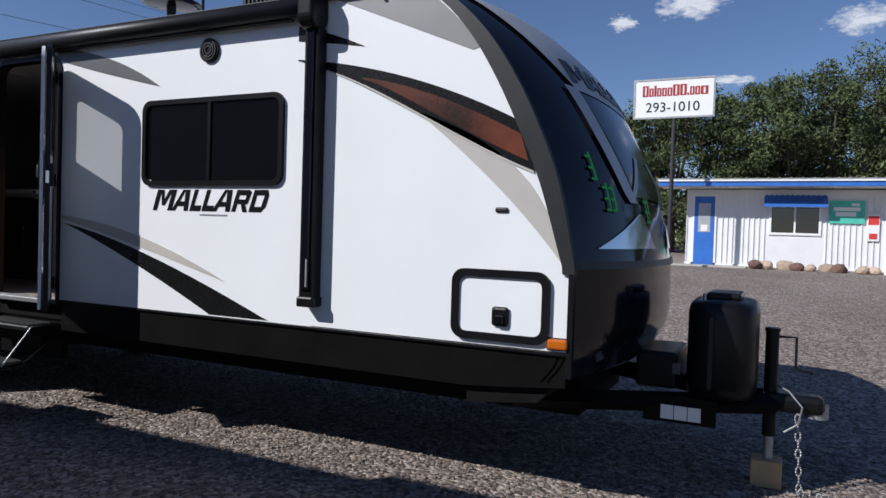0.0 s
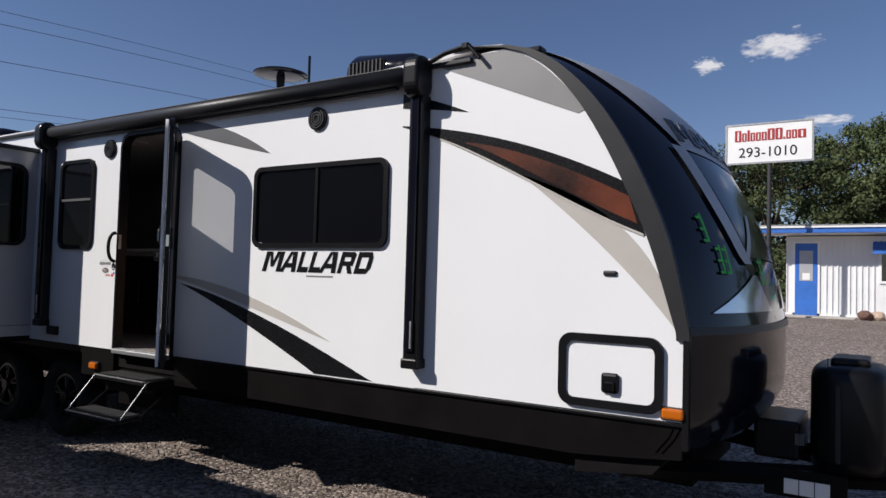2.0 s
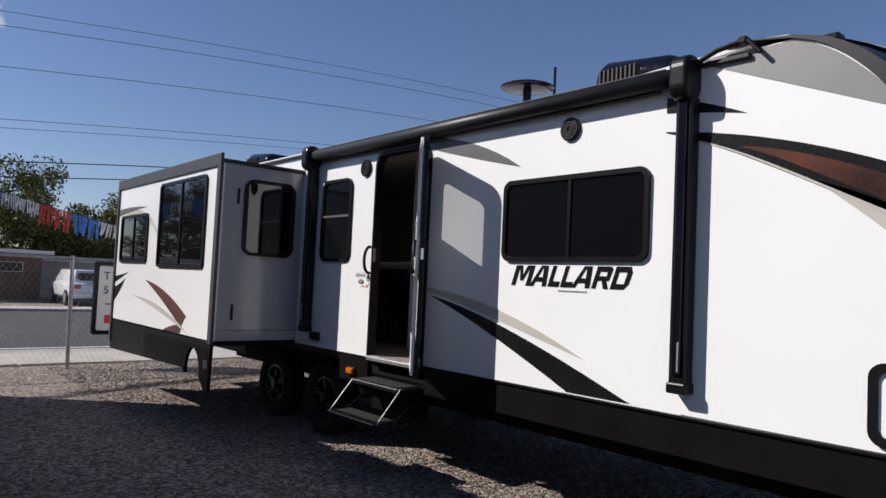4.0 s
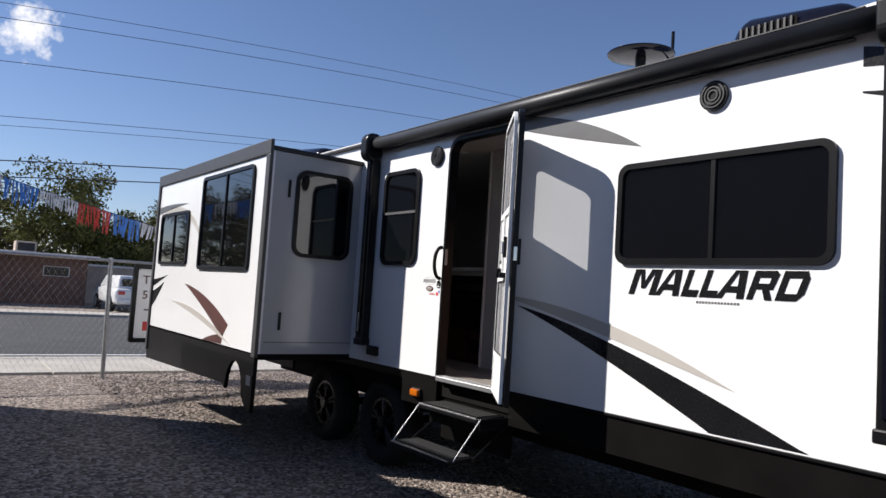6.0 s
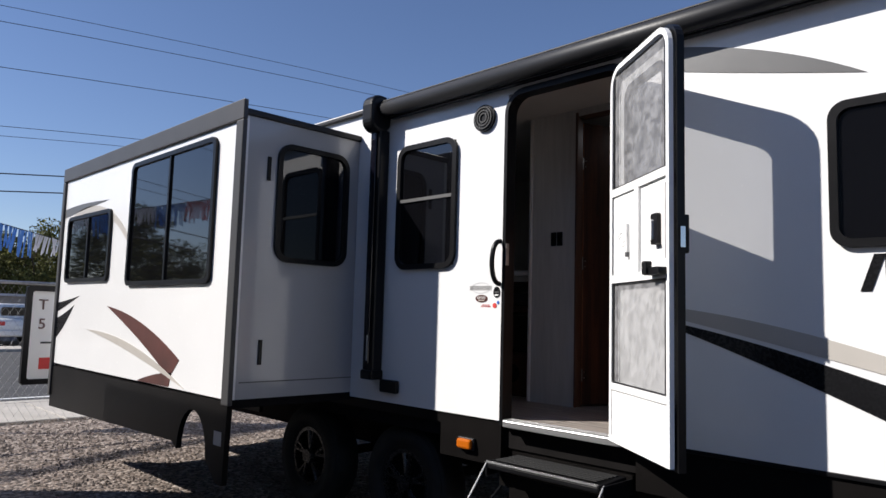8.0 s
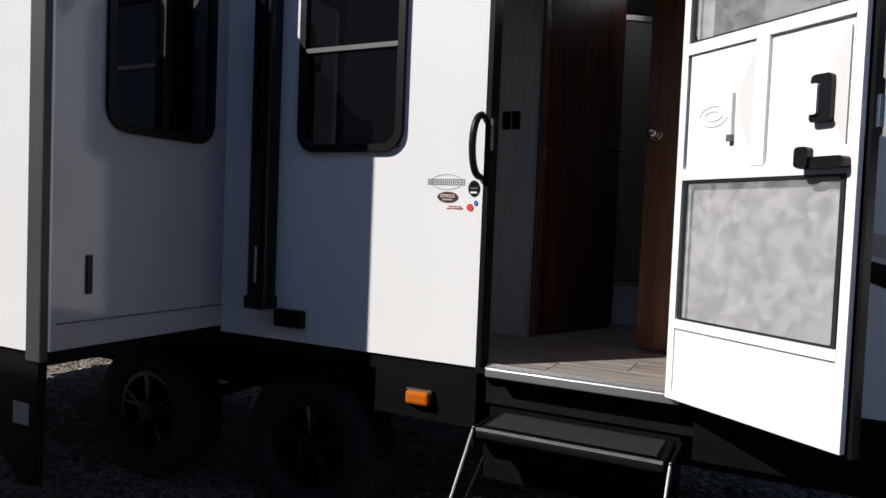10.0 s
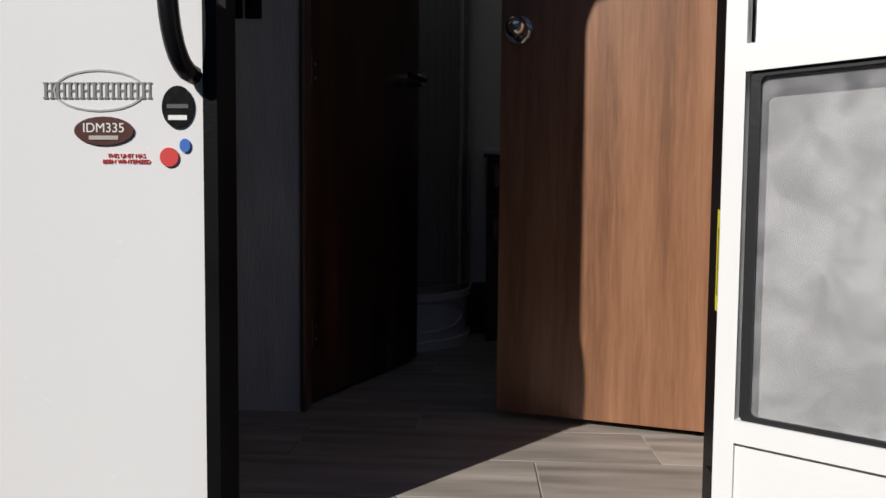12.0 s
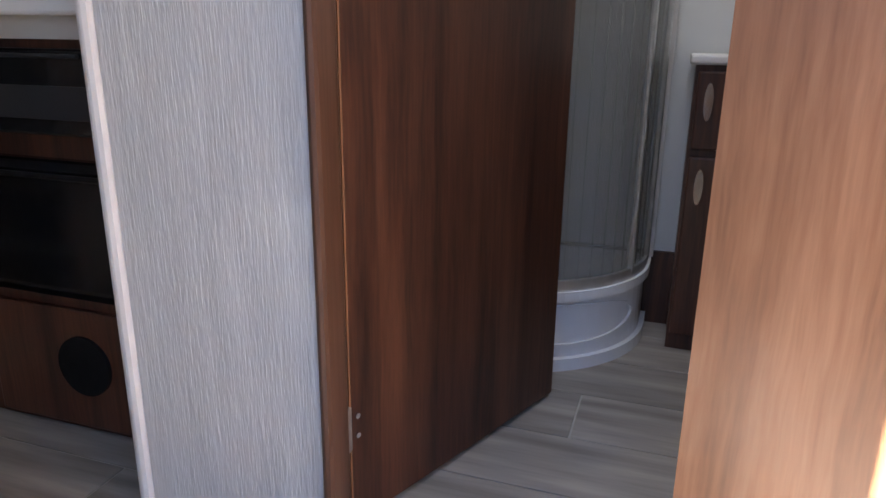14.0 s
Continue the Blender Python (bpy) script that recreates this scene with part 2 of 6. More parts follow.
def gravel():
    """Crushed stone: cells of many greys and pinks, with relief."""
    m = mat("gravel", (0.24, 0.205, 0.185), 0.95, 0, 0.2, 0.5, 0, 60)
    nt = m.node_tree
    b = nt.nodes["Principled BSDF"]
    tc = nt.nodes.new("ShaderNodeTexCoord")
    v, n = nt.nodes.new("ShaderNodeTexVoronoi"), nt.nodes.new("ShaderNodeTexNoise")
    v.inputs["Scale"].default_value, n.inputs["Scale"].default_value, n.inputs["Detail"].default_value = 34, 0.35, 6
    nt.links.new(tc.outputs["Object"], v.inputs["Vector"])
    nt.links.new(tc.outputs["Object"], n.inputs["Vector"])
    sep = nt.nodes.new("ShaderNodeSeparateColor")
    nt.links.new(v.outputs["Color"], sep.inputs[0])
    r = nt.nodes.new("ShaderNodeValToRGB")
    e = r.color_ramp.elements
    e[0].color, e[1].color = (0.065, 0.054, 0.048, 1), (0.45, 0.39, 0.345, 1)
    k = e.new(0.5)
    k.color = (0.22, 0.17, 0.138, 1)
    nt.links.new(sep.outputs[0], r.inputs["Fac"])
    mix = nt.nodes.new("ShaderNodeMix")
    mix.data_type, mix.blend_type = "RGBA", "MULTIPLY"
    mix.inputs["Factor"].default_value = 0.5
    rr = nt.nodes.new("ShaderNodeValToRGB")
    rr.color_ramp.elements[0].position, rr.color_ramp.elements[0].color = 0.35, (0.55, 0.5, 0.47, 1)
    rr.color_ramp.elements[1].position = 0.65
    nt.links.new(n.outputs["Fac"], rr.inputs["Fac"])
    nt.links.new(r.outputs["Color"], mix.inputs["A"])
    nt.links.new(rr.outputs["Color"], mix.inputs["B"])
    nt.links.new(mix.outputs["Result"], b.inputs["Base Color"])
    bp = nt.nodes.new("ShaderNodeBump")
    bp.inputs["Strength"].default_value, bp.inputs["Distance"].default_value, bp.invert = 0.9, 0.02, True
    nt.links.new(v.outputs["Distance"], bp.inputs["Height"])
    nt.links.new(bp.outputs["Normal"], b.inputs["Normal"])
    return m


M_GRAVEL = gravel()


# ---- mesh tools ----
def mesh_of(name, bm, material, smooth=False):
    me = bpy.data.meshes.new(name)
    bmesh.ops.recalc_face_normals(bm, faces=bm.faces)
    bm.to_mesh(me)
    bm.free()
    for m in (material if isinstance(material, (list, tuple)) else [material]):
        me.materials.append(m)
    if smooth:
        for p in me.polygons:
            p.use_smooth = True
    return me


def part(name, bm, material, parent, label="", smooth=False):
    ob = new(name, mesh_of(name, bm, material, smooth))
    ob.parent = parent
    if parent is not None:
        ob.matrix_parent_inverse = parent.matrix_basis.inverted() if parent.parent is None else Matrix()
    if label:
        ob["label"] = label
    return ob


def thing(name, at, label, category, group="", kind=""):
    ob = new(name)
    ob.location = at
    ob.empty_display_size = 0.1
    return tagged(ob, label, category, group, kind)


def structure(name, bm, material, label="", smooth=False):
    return tagged(part(name, bm, material, None, label, smooth), label or name.replace("_", " "), name.split("_")[0], "", "structure")


def box(bm, x0, x1, y0, y1, z0, z1, bevel=0.0, seg=2):
    r = bmesh.ops.create_cube(bm, size=1)
    vs = r["verts"]
    for v in vs:
        v.co = Vector(((x0 + x1) / 2 + v.co.x * (x1 - x0), (y0 + y1) / 2 + v.co.y * (y1 - y0), (z0 + z1) / 2 + v.co.z * (z1 - z0)))
    if bevel:
        es = list({e for v in vs for e in v.link_edges})
        bmesh.ops.bevel(bm, geom=es, offset=bevel, segments=seg, affect="EDGES", profile=0.5)
    return bm


def bx(*a, **k):
    return box(bmesh.new(), *a, **k)


def rod(bm, a, b, r, seg=10, r2=None):
    a, b = Vector(a), Vector(b)
    m = Matrix.Translation((a + b) / 2) @ (b - a).to_track_quat("Z", "Y").to_matrix().to_4x4()
    bmesh.ops.create_cone(bm, cap_ends=True, segments=seg, radius1=r, radius2=r if r2 is None else r2, depth=(b - a).length, matrix=m)
    return bm


def chain(bm, pts, r, seg=8):
    """A bent tube along the points, in one piece."""
    pts = [Vector(p) for p in pts]
    rows = []
    for i, p in enumerate(pts):
        d = (pts[min(i + 1, len(pts) - 1)] - pts[max(i - 1, 0)]).normalized()
        q = d.to_track_quat("Z", "Y")
        rows.append([bm.verts.new(p + q @ Vector((r * math.cos(6.2832 * k / seg), r * math.sin(6.2832 * k / seg), 0))) for k in range(seg)])
    for a, c in zip(rows, rows[1:]):
        off = min(range(seg), key=lambda o: sum((a[k].co - c[(k + o) % seg].co).length for k in range(seg)))
        for k in range(seg):
            bm.faces.new((a[k], a[(k + 1) % seg], c[(k + 1 + off) % seg], c[(k + off) % seg]))
    bm.faces.new(rows[0])
    bm.faces.new(rows[-1])
    return bm


def prism(bm, pts, place, d0, d1):
    """Extrudes a flat outline; place(u, v, d) gives the point at depth d."""
    lo = [bm.verts.new(place(u, v, d0)) for u, v in pts]
    hi = [bm.verts.new(place(u, v, d1)) for u, v in pts]
    bm.faces.new(lo)
    bm.faces.new(hi[::-1])
    for i in range(len(pts)):
        j = (i + 1) % len(pts)
        bm.faces.new((lo[i], lo[j], hi[j], hi[i]))
    return bm


def on_y(u, v, d):
    return (u, d, v)


def on_x(u, v, d):
    return (d, u, v)


def on_z(u, v, d):
    return (u, v, d)


def rounded(u0, u1, v0, v1, r, n=6):
    pts = []
    for cu, cv, a in ((u1 - r, v1 - r, 0), (u0 + r, v1 - r, 90), (u0 + r, v0 + r, 180), (u1 - r, v0 + r, 270)):
        for i in range(n + 1):
            t = radians(a + 90 * i / n)
            pts.append((cu + r * math.cos(t), cv + r * math.sin(t)))
    return pts


def arch(u0, u1, v0, v1, r, n=6):
    """A doorway outline: round corners above, square ones below."""
    pts = []
    for cu, cv, a in ((u1 - r, v1 - r, 0), (u0 + r, v1 - r, 90)):
        for i in range(n + 1):
            t = radians(a + 90 * i / n)
            pts.append((cu + r * math.cos(t), cv + r * math.sin(t)))
    return pts + [(u0, v0), (u1, v0)]


def ring(bm, outer, inner, place, d0, d1):
    """A frame between two outlines of equally many points."""
    n = len(outer)
    v = [[bm.verts.new(place(*p, d)) for p in o] for o in (outer, inner) for d in (d0, d1)]
    for i in range(n):
        j = (i + 1) % n
        for a, b in ((0, 2), (1, 3), (0, 1), (2, 3)):
            bm.faces.new((v[a][i], v[a][j], v[b][j], v[b][i]))
    return bm


def bez(p, n=14):
    """A smooth curve from three or four control points."""
    out = []
    for i in range(n + 1):
        q = [Vector(c) for c in p]
        while len(q) > 1:
            q = [a.lerp(b, i / n) for a, b in zip(q, q[1:])]
        out.append((q[0].x, q[0].y))
    return out


def swoosh(name, up, down, material, parent, place=on_y, d=0.0, side=-1, label="", lift=0.003):
    """A vinyl stripe between two curves that share their ends."""
    a, b = bez(up), bez(down)
    bm = bmesh.new()
    va = [bm.verts.new(place(*p, d + side * lift)) for p in a]
    vb = [bm.verts.new(place(*p, d + side * lift)) for p in b]
    for i in range(len(va) - 1):
        bm.faces.new((va[i], va[i + 1], vb[i + 1], vb[i]))
    bmesh.ops.remove_doubles(bm, verts=bm.verts, dist=1e-5)
    r = bmesh.ops.extrude_face_region(bm, geom=bm.faces[:])
    back = Vector(place(0, 0, d)) - Vector(place(0, 0, d + side * (lift - 0.001)))
    for v in [g for g in r["geom"] if isinstance(g, bmesh.types.BMVert)]:
        v.co += back
    return part(name, bm, material, parent, label)


def wall_cells(u0, u1, v0, v1, holes, place, d0, d1):
    us = sorted({u0, u1, *[h[0] for h in holes], *[h[1] for h in holes]})
    vs = sorted({v0, v1, *[h[2] for h in holes], *[h[3] for h in holes]})
    bm = bmesh.new()
    for a, b in zip(us, us[1:]):
        for c, d in zip(vs, vs[1:]):
            mu, mv = (a + b) / 2, (c + d) / 2
            if not any(h[0] < mu < h[1] and h[2] < mv < h[3] for h in holes):
                prism(bm, [(a, c), (b, c), (b, d), (a, d)], place, d0, d1)
    bmesh.ops.remove_doubles(bm, verts=bm.verts, dist=1e-5)
    return bm


def lettering(name, text, size, at, turn, material, parent, label=""):
    cu = bpy.data.curves.new(name, "FONT")
    cu.body, cu.size, cu.extrude, cu.align_x = text, size, 0.004, "CENTER"
    tmp = bpy.data.objects.new(name, cu)
    scene.collection.objects.link(tmp)
    bpy.context.view_layer.update()
    me = bpy.data.meshes.new_from_object(tmp.evaluated_get(bpy.context.evaluated_depsgraph_get()))
    bpy.data.objects.remove(tmp)
    me.transform(Matrix.Translation(at) @ turn)
    me.materials.clear()
    me.materials.append(material)
    ob = new(name, me)
    ob.parent = parent
    ob.matrix_parent_inverse = parent.matrix_basis.inverted()
    if label:
        ob["label"] = label
    return ob


UPRIGHT = pose(0, 0, 0, 90, 0, 0)


# ---- ground, road, pavement ----
def ground_z(x, y):
    """The yard rises gently towards the office."""
    rise = 0.041 * max(0.0, y - 3.0) if y < 22 else 0.78
    return rise * min(1.0, max(0.0, (x + 7.0) / 5.0))


def build_ground():
    xs = [-900, -300, -100, -60, -40, -30, -24.6, -23.0, -22.9, -9.4, -9.3, -7.6, -7.4] + [-7 + 0.5 * i for i in range(45)] + [18, 24, 40, 80, 200, 900]
    ys = [-900, -300, -100, -50, -25, -15, -10] + [-8 + 0.5 * i for i in range(62)] + [25, 30, 40, 70, 150, 400, 900]
    bm = bmesh.new()
    g = [[bm.verts.new((x, y, ground_z(x, y) - (0.10 if -22.95 < x < -9.35 else 0.03 if -24.7 < x < -7.5 else 0.0)
                        + (0.012 * noise.noise((x * 0.9, y * 0.9, 3)) if -7 <= x <= 16 and -8 <= y <= 22 else 0))) for y in ys] for x in xs]
    for i in range(len(xs) - 1):
        for j in range(len(ys) - 1):
            bm.faces.new((g[i][j], g[i + 1][j], g[i + 1][j + 1], g[i][j + 1]))
    structure("ground", bm, M_GRAVEL, "grey and pink crushed gravel yard with tyre-worn patches", True)
    structure("road", bx(-22.75, -9.55, -300, 300, -0.2, -0.06), M_ASPHALT, "dark worn asphalt street beyond the fence")
    for n, x0, x1 in (("pavement", -9.3, -7.55), ("pavement_far", -24.6, -22.95)):
        bm = bmesh.new()
        for k in range(-24, 24):
            box(bm, x0, x1, k * 1.5 + 0.01, k * 1.5 + 1.49, -0.12, 0.02, 0.008, 1)
        structure(n, bm, M_CONC, "pale concrete pavement slabs beside the street")
    structure("kerb", bx(-9.55, -9.31, -40, 40, -0.2, 0.025, bevel=0.02), M_CONC, "rounded concrete kerb along the street")
    structure("kerb_far", bx(-22.94, -22.72, -40, 40, -0.2, 0.03, bevel=0.02), M_CONC, "rounded concrete kerb on the far side")
    structure("road_line", bx(-10.6, -10.5, -60, 60, -0.06, -0.054), M_SIGN, "thin white painted line on the asphalt")


build_ground()


def gravel_stones(count=26000):
    """Loose stones, one sheet of stuff."""
    rng = np.random.default_rng(4)
    x = rng.uniform(-8, 9, count)
    y = np.where(rng.random(count) < 0.75, rng.uniform(-1.2, 2.2, count), rng.uniform(2.2, 9, count))
    r = rng.uniform(0.008, 0.019, count)
    base = np.array([(1, 0, 0), (-1, 0, 0), (0, 1, 0), (0, -1, 0), (0, 0, 1), (0, 0, -1)], float)
    tri = np.array([(0, 2, 4), (2, 1, 4), (1, 3, 4), (3, 0, 4), (2, 0, 5), (1, 2, 5), (3, 1, 5), (0, 3, 5)])
    a = rng.uniform(0, 6.28, count)
    jit = rng.uniform(0.65, 1.3, (count, 6, 3))
    v = base[None] * jit * r[:, None, None]
    c, s = np.cos(a)[:, None], np.sin(a)[:, None]
    vx, vy = v[..., 0] * c - v[..., 1] * s, v[..., 0] * s + v[..., 1] * c
    z = np.array([ground_z(p, q) + 0.012 * noise.noise((p * 0.9, q * 0.9, 3)) for p, q in zip(x, y)])
    v = np.stack([vx + x[:, None], vy + y[:, None], v[..., 2] * 0.6 + (z + r * 0.3)[:, None]], -1).reshape(-1, 3)
    f = (tri[None] + 6 * np.arange(count)[:, None, None]).reshape(-1, 3)
    me = bpy.data.meshes.new("gravel_stones")
    me.from_pydata(v.tolist(), [], f.tolist())
    me.materials.append(M_STONE)
    tagged(new("gravel_stones", me), "loose crushed grey and pink stones on the yard", "gravel", "", "stuff")


gravel_stones()

# ---- the trailer ----
FLOOR = 0.872
WB, WT = 0.88, 2.815          # white side wall, bottom and top
REAR, SIDE = -5.3, 2.46      # rear end, far side
trailer = thing("travel_trailer", (-0.5, 1.23, 0.0), "white and black travel trailer with a slide-out, parked on gravel", "trailer")


def window(x0, x1, z0, z1, place, d, side, parent, split="v", r=0.06, blind=False, name="window"):
    """A black-framed trailer window: frame, panes and bar, facing the given side."""
    e = d + side * 0.022
    bm = ring(bmesh.new(), rounded(x0, x1, z0, z1, r), rounded(x0 + 0.032, x1 - 0.032, z0 + 0.032, z1 - 0.032, r * 0.7), place, d - side * 0.03, e)
    f = part(name, bm, M_BLACK, parent, "black rounded window frame with dark tinted panes")
    g = d + side * 0.006
    a, b, c, h = x0 + 0.02, x1 - 0.02, z0 + 0.02, z1 - 0.02
    if split == "v":
        m = (a + b) / 2
        cells = [(a, m, c, h), (m, b, c, h)]
        bar = [(m - 0.012, c), (m + 0.012, c), (m + 0.012, h), (m - 0.012, h)]
    elif split == "h":
        m = (c + h) / 2 + 0.04
        cells = [(a, b, c, m), (a, b, m, h)]
        bar = [(a, m - 0.01), (b, m - 0.01), (b, m + 0.01), (a, m + 0.01)]
    else:
        cells, bar = [(a, b, c, h)], None
    for q in cells:
        part("pane", prism(bmesh.new(), rounded(*q, r * 0.6 if len(cells) == 1 else 0.02), place, g - side * 0.004, g), M_TINT, f)
    if bar:
        part("bar", prism(bmesh.new(), bar, place, g, g + side * 0.012), M_BLACK if split == "v" else M_GREY, f)
    if blind:
        bm = bmesh.new()
        for i in range(9):
            z = h - 0.02 - i * 0.032
            prism(bm, [(a, z), (b, z), (b, z - 0.026), (a, z - 0.026)], lambda u, v, t: place(u, v, t - side * 0.02 * ((h - v) * 31 % 1)), d - side * 0.045, d - side * 0.05)
        part("blind", bm, M_TAUPE, f, "pleated beige window blind")
    return f


CAP_Z = np.array((1.30, 1.72, 2.09, 2.42, 2.65, 2.80, 2.865, 2.895))
CAP_X = np.array((4.175, 4.08, 3.93, 3.74, 3.54, 3.33, 3.10, 2.80))


def capx(z):
    """The front edge of the side wall, by height: a smooth curve through a few stations."""
    if z <= CAP_Z[0]:
        return 4.175
    if z >= CAP_Z[-1]:
        return float(CAP_X[-1])
    d = np.diff(CAP_X) / np.diff(CAP_Z)
    m = np.concatenate(([d[0]], 2 * d[:-1] * d[1:] / (d[:-1] + d[1:]), [d[-1]]))
    i = int(np.searchsorted(CAP_Z, z)) - 1
    h = CAP_Z[i + 1] - CAP_Z[i]
    t = (z - CAP_Z[i]) / h
    return float((2 * t ** 3 - 3 * t ** 2 + 1) * CAP_X[i] + (t ** 3 - 2 * t ** 2 + t) * h * m[i] + (3 * t ** 2 - 2 * t ** 3) * CAP_X[i + 1] + (t ** 3 - t ** 2) * h * m[i + 1])


def build_body():
    door_hole = (-0.44, 0.31, FLOOR - 0.01, 2.655)
    big, small = (1.20, 2.35, 1.73, 2.26), (-1.33, -0.84, 1.715, 2.47)
    part("side_wall", wall_cells(-5.3, 2.6, WB, WT, [door_hole, big, small, (-4.9, -1.85, 0.92, 2.6)], on_y, 0.0, 0.045), M_WHITE, trailer, "glossy white fibreglass side wall")
    front = [(2.6, WB), (4.17, WB), (4.17, 1.30)] + [(capx(z) - 0.01, z) for z in np.linspace(1.32, 2.84, 26)] + [(2.6, WT)]
    part("front_side_wall", prism(bmesh.new(), front, on_y, 0.0, 0.045), M_WHITE, trailer)
    far = [(REAR, WB), (4.17, WB), (4.17, 1.30)] + [(capx(z) - 0.01, z) for z in np.linspace(1.32, 2.84, 26)] + [(REAR, WT)]
    part("far_wall", prism(bmesh.new(), far, on_y, SIDE, SIDE + 0.045), M_WHITE, trailer)
    part("rear_wall", bx(REAR - 0.04, REAR, 0, SIDE + 0.045, 0.6, 2.815), M_WHITE, trailer)
    bm = bmesh.new()
    prof = [(REAR - 0.05, 2.818), (2.2, 2.818), (2.75, 2.845), (2.95, 2.868), (3.12, 2.852), (3.3, 2.795)]
    for (a, za), (b, zb) in zip(prof, prof[1:]):
        prism(bm, [(a, za), (b, zb), (b, zb + 0.022), (a, za + 0.022)], on_y, 0.02, SIDE + 0.03)
    part("roof", bm, M_EDGE, trailer, "pale rubber roof membrane")
    part("gutter_rail", bx(REAR, 2.95, -0.03, 0.0, 2.785, 2.812, bevel=0.006), M_TRIM, trailer, "charcoal roof gutter rail")
    # lower skirt with the wheel opening, steps cut out
    for a, b, z in ((REAR, -2.95, 0.62), (-2.95, -0.92, 0.80), (-0.92, -0.46, 0.62)):
        part("skirt", prism(bmesh.new(), [(a, z), (b, z), (b, WB), (a, WB)], on_y, 0.012, 0.04), M_SKIRT, trailer, "matt black lower skirt")
    part("skirt", prism(bmesh.new(), [(0.345, 0.65), (3.6, 0.65), (3.85, 0.67), (4.15, 0.70), (4.15, WB), (0.345, WB)], on_y, 0.012, 0.04), M_SKIRT, trailer, "matt black lower skirt")
    part("far_skirt", prism(bmesh.new(), [(REAR, 0.55), (4.15, 0.55), (4.15, WB), (REAR, WB)], on_y, SIDE, SIDE + 0.03), M_SKIRT, trailer)
    part("skirt_rail", bx(0.27, 4.16, -0.004, 0.012, WB - 0.022, WB - 0.004, bevel=0.003), M_BLACK, trailer)
    part("undercarriage", bx(REAR + 0.1, 4.0, 0.9, 2.1, 0.34, 0.7), M_UNDER, trailer, "black steel chassis under the floor")
    bm = bx(REAR, 4.15, 0.045, SIDE, 0.72, 0.84)
    part("belly_pan", bm, M_UNDER, trailer)
    # doorway surround
    o, i = arch(-0.458, 0.335, FLOOR - 0.03, 2.675, 0.13), arch(-0.437, 0.296, FLOOR - 0.008, 2.642, 0.10)
    part("door_surround", ring(bmesh.new(), o, i, on_y, -0.009, 0.07), M_BLACK, trailer, "black moulded doorway surround")
    bm = bx(-0.40, 0.30, -0.05, 0.05, FLOOR - 0.03, FLOOR + 0.004, bevel=0.004)
    sill = part("threshold", bm, M_ALU, trailer, "ribbed aluminium door threshold")
    for k in range(4):
        part("rib", bx(-0.40, 0.30, -0.045 + k * 0.022, -0.037 + k * 0.022, FLOOR + 0.003, FLOOR + 0.009), M_ALU, sill)
    part("step_well", bx(-0.435, 0.30, 0.06, 0.10, 0.42, 0.835), M_SKIRT, trailer)
    part("latch_plate", bx(-0.4375, -0.433, -0.006, 0.018, 1.70, 1.82), M_STEEL, trailer)
    lab = part("warning_label", bx(0.292, 0.2955, 0.004, 0.026, 1.262, 1.41), M_YELLOW, trailer, "yellow warning label on the door jamb")
    bm = bmesh.new()
    for k in range(3):
        box(bm, 0.2914, 0.292, 0.009 + k * 0.005, 0.0102 + k * 0.005, 1.285, 1.385)
    part("print", bm, M_INK, lab)
    # windows
    window(1.182, 2.37, 1.712, 2.278, on_y, 0.0, -1, trailer, "v", 0.07)
    window(-1.348, -0.82, 1.697, 2.488, on_y, 0.0, -1, trailer, "h", 0.09, True)
    # speakers
    for x, z in ((1.76, 2.575), (-0.61, 2.551)):
        bm = bmesh.new()
        rod(bm, (x, 0.0, z), (x, -0.018, z), 0.078, 28)
        s = part("outdoor_speaker", bm, M_BLACK, trailer, "round black outdoor speaker")
        bm = bmesh.new()
        for r in (0.066, 0.048, 0.03):
            p = [(x + r * math.cos(t * 0.2618), z + r * math.sin(t * 0.2618)) for t in range(24)]
            q = [(x + (r - 0.008) * math.cos(t * 0.2618), z + (r - 0.008) * math.sin(t * 0.2618)) for t in range(24)]
            ring(bm, p, q, on_y, -0.018, -0.026)
        part("grille", bm, M_TRIM, s)
    # baggage hatch and its lock
    bm = ring(bmesh.new(), rounded(3.525, 4.065, 0.905, 1.275, 0.07), rounded(3.565, 4.025, 0.945, 1.235, 0.045), on_y, 0.0, -0.022)
    h = part("baggage_hatch", bm, M_BLACK, trailer, "white baggage hatch with a black rounded frame")
    part("panel", prism(bmesh.new(), rounded(3.565, 4.025, 0.945, 1.235, 0.045), on_y, -0.001, -0.008), M_WHITE, h)
    part("lock", bx(3.76, 3.85, -0.03, -0.008, 0.985, 1.085, bevel=0.014), M_BLACK, h, "black hatch latch")
    part("latch_paddle", bx(3.778, 3.832, -0.040, -0.03, 0.992, 1.045, bevel=0.008), M_OVEN, h)
    bm = bx(3.755, 3.825, -0.012, 0.0, 1.572, 1.598, bevel=0.008)
    part("cable_port", bm, M_TRIM, trailer, "small grey cable inlet")
    for x0, x1, z0, z1 in ((4.06, 4.165, 0.893, 0.945), (-0.755, -0.65, 0.682, 0.736)):
        a = part("marker_light", bx(x0, x1, -0.03, 0.012, z0, z1, bevel=0.012), M_AMBER, trailer, "amber side marker light")
        part("bulb_housing", bx(x0 - 0.006, x1 + 0.006, -0.008, 0.012, z0 - 0.006, z1 + 0.006, bevel=0.004), M_TRIM, a)
    part("outlet_box", bx(-1.44, -1.28, -0.035, 0.0, 0.925, 1.005, bevel=0.01), M_BLACK, trailer, "black covered power outlet")
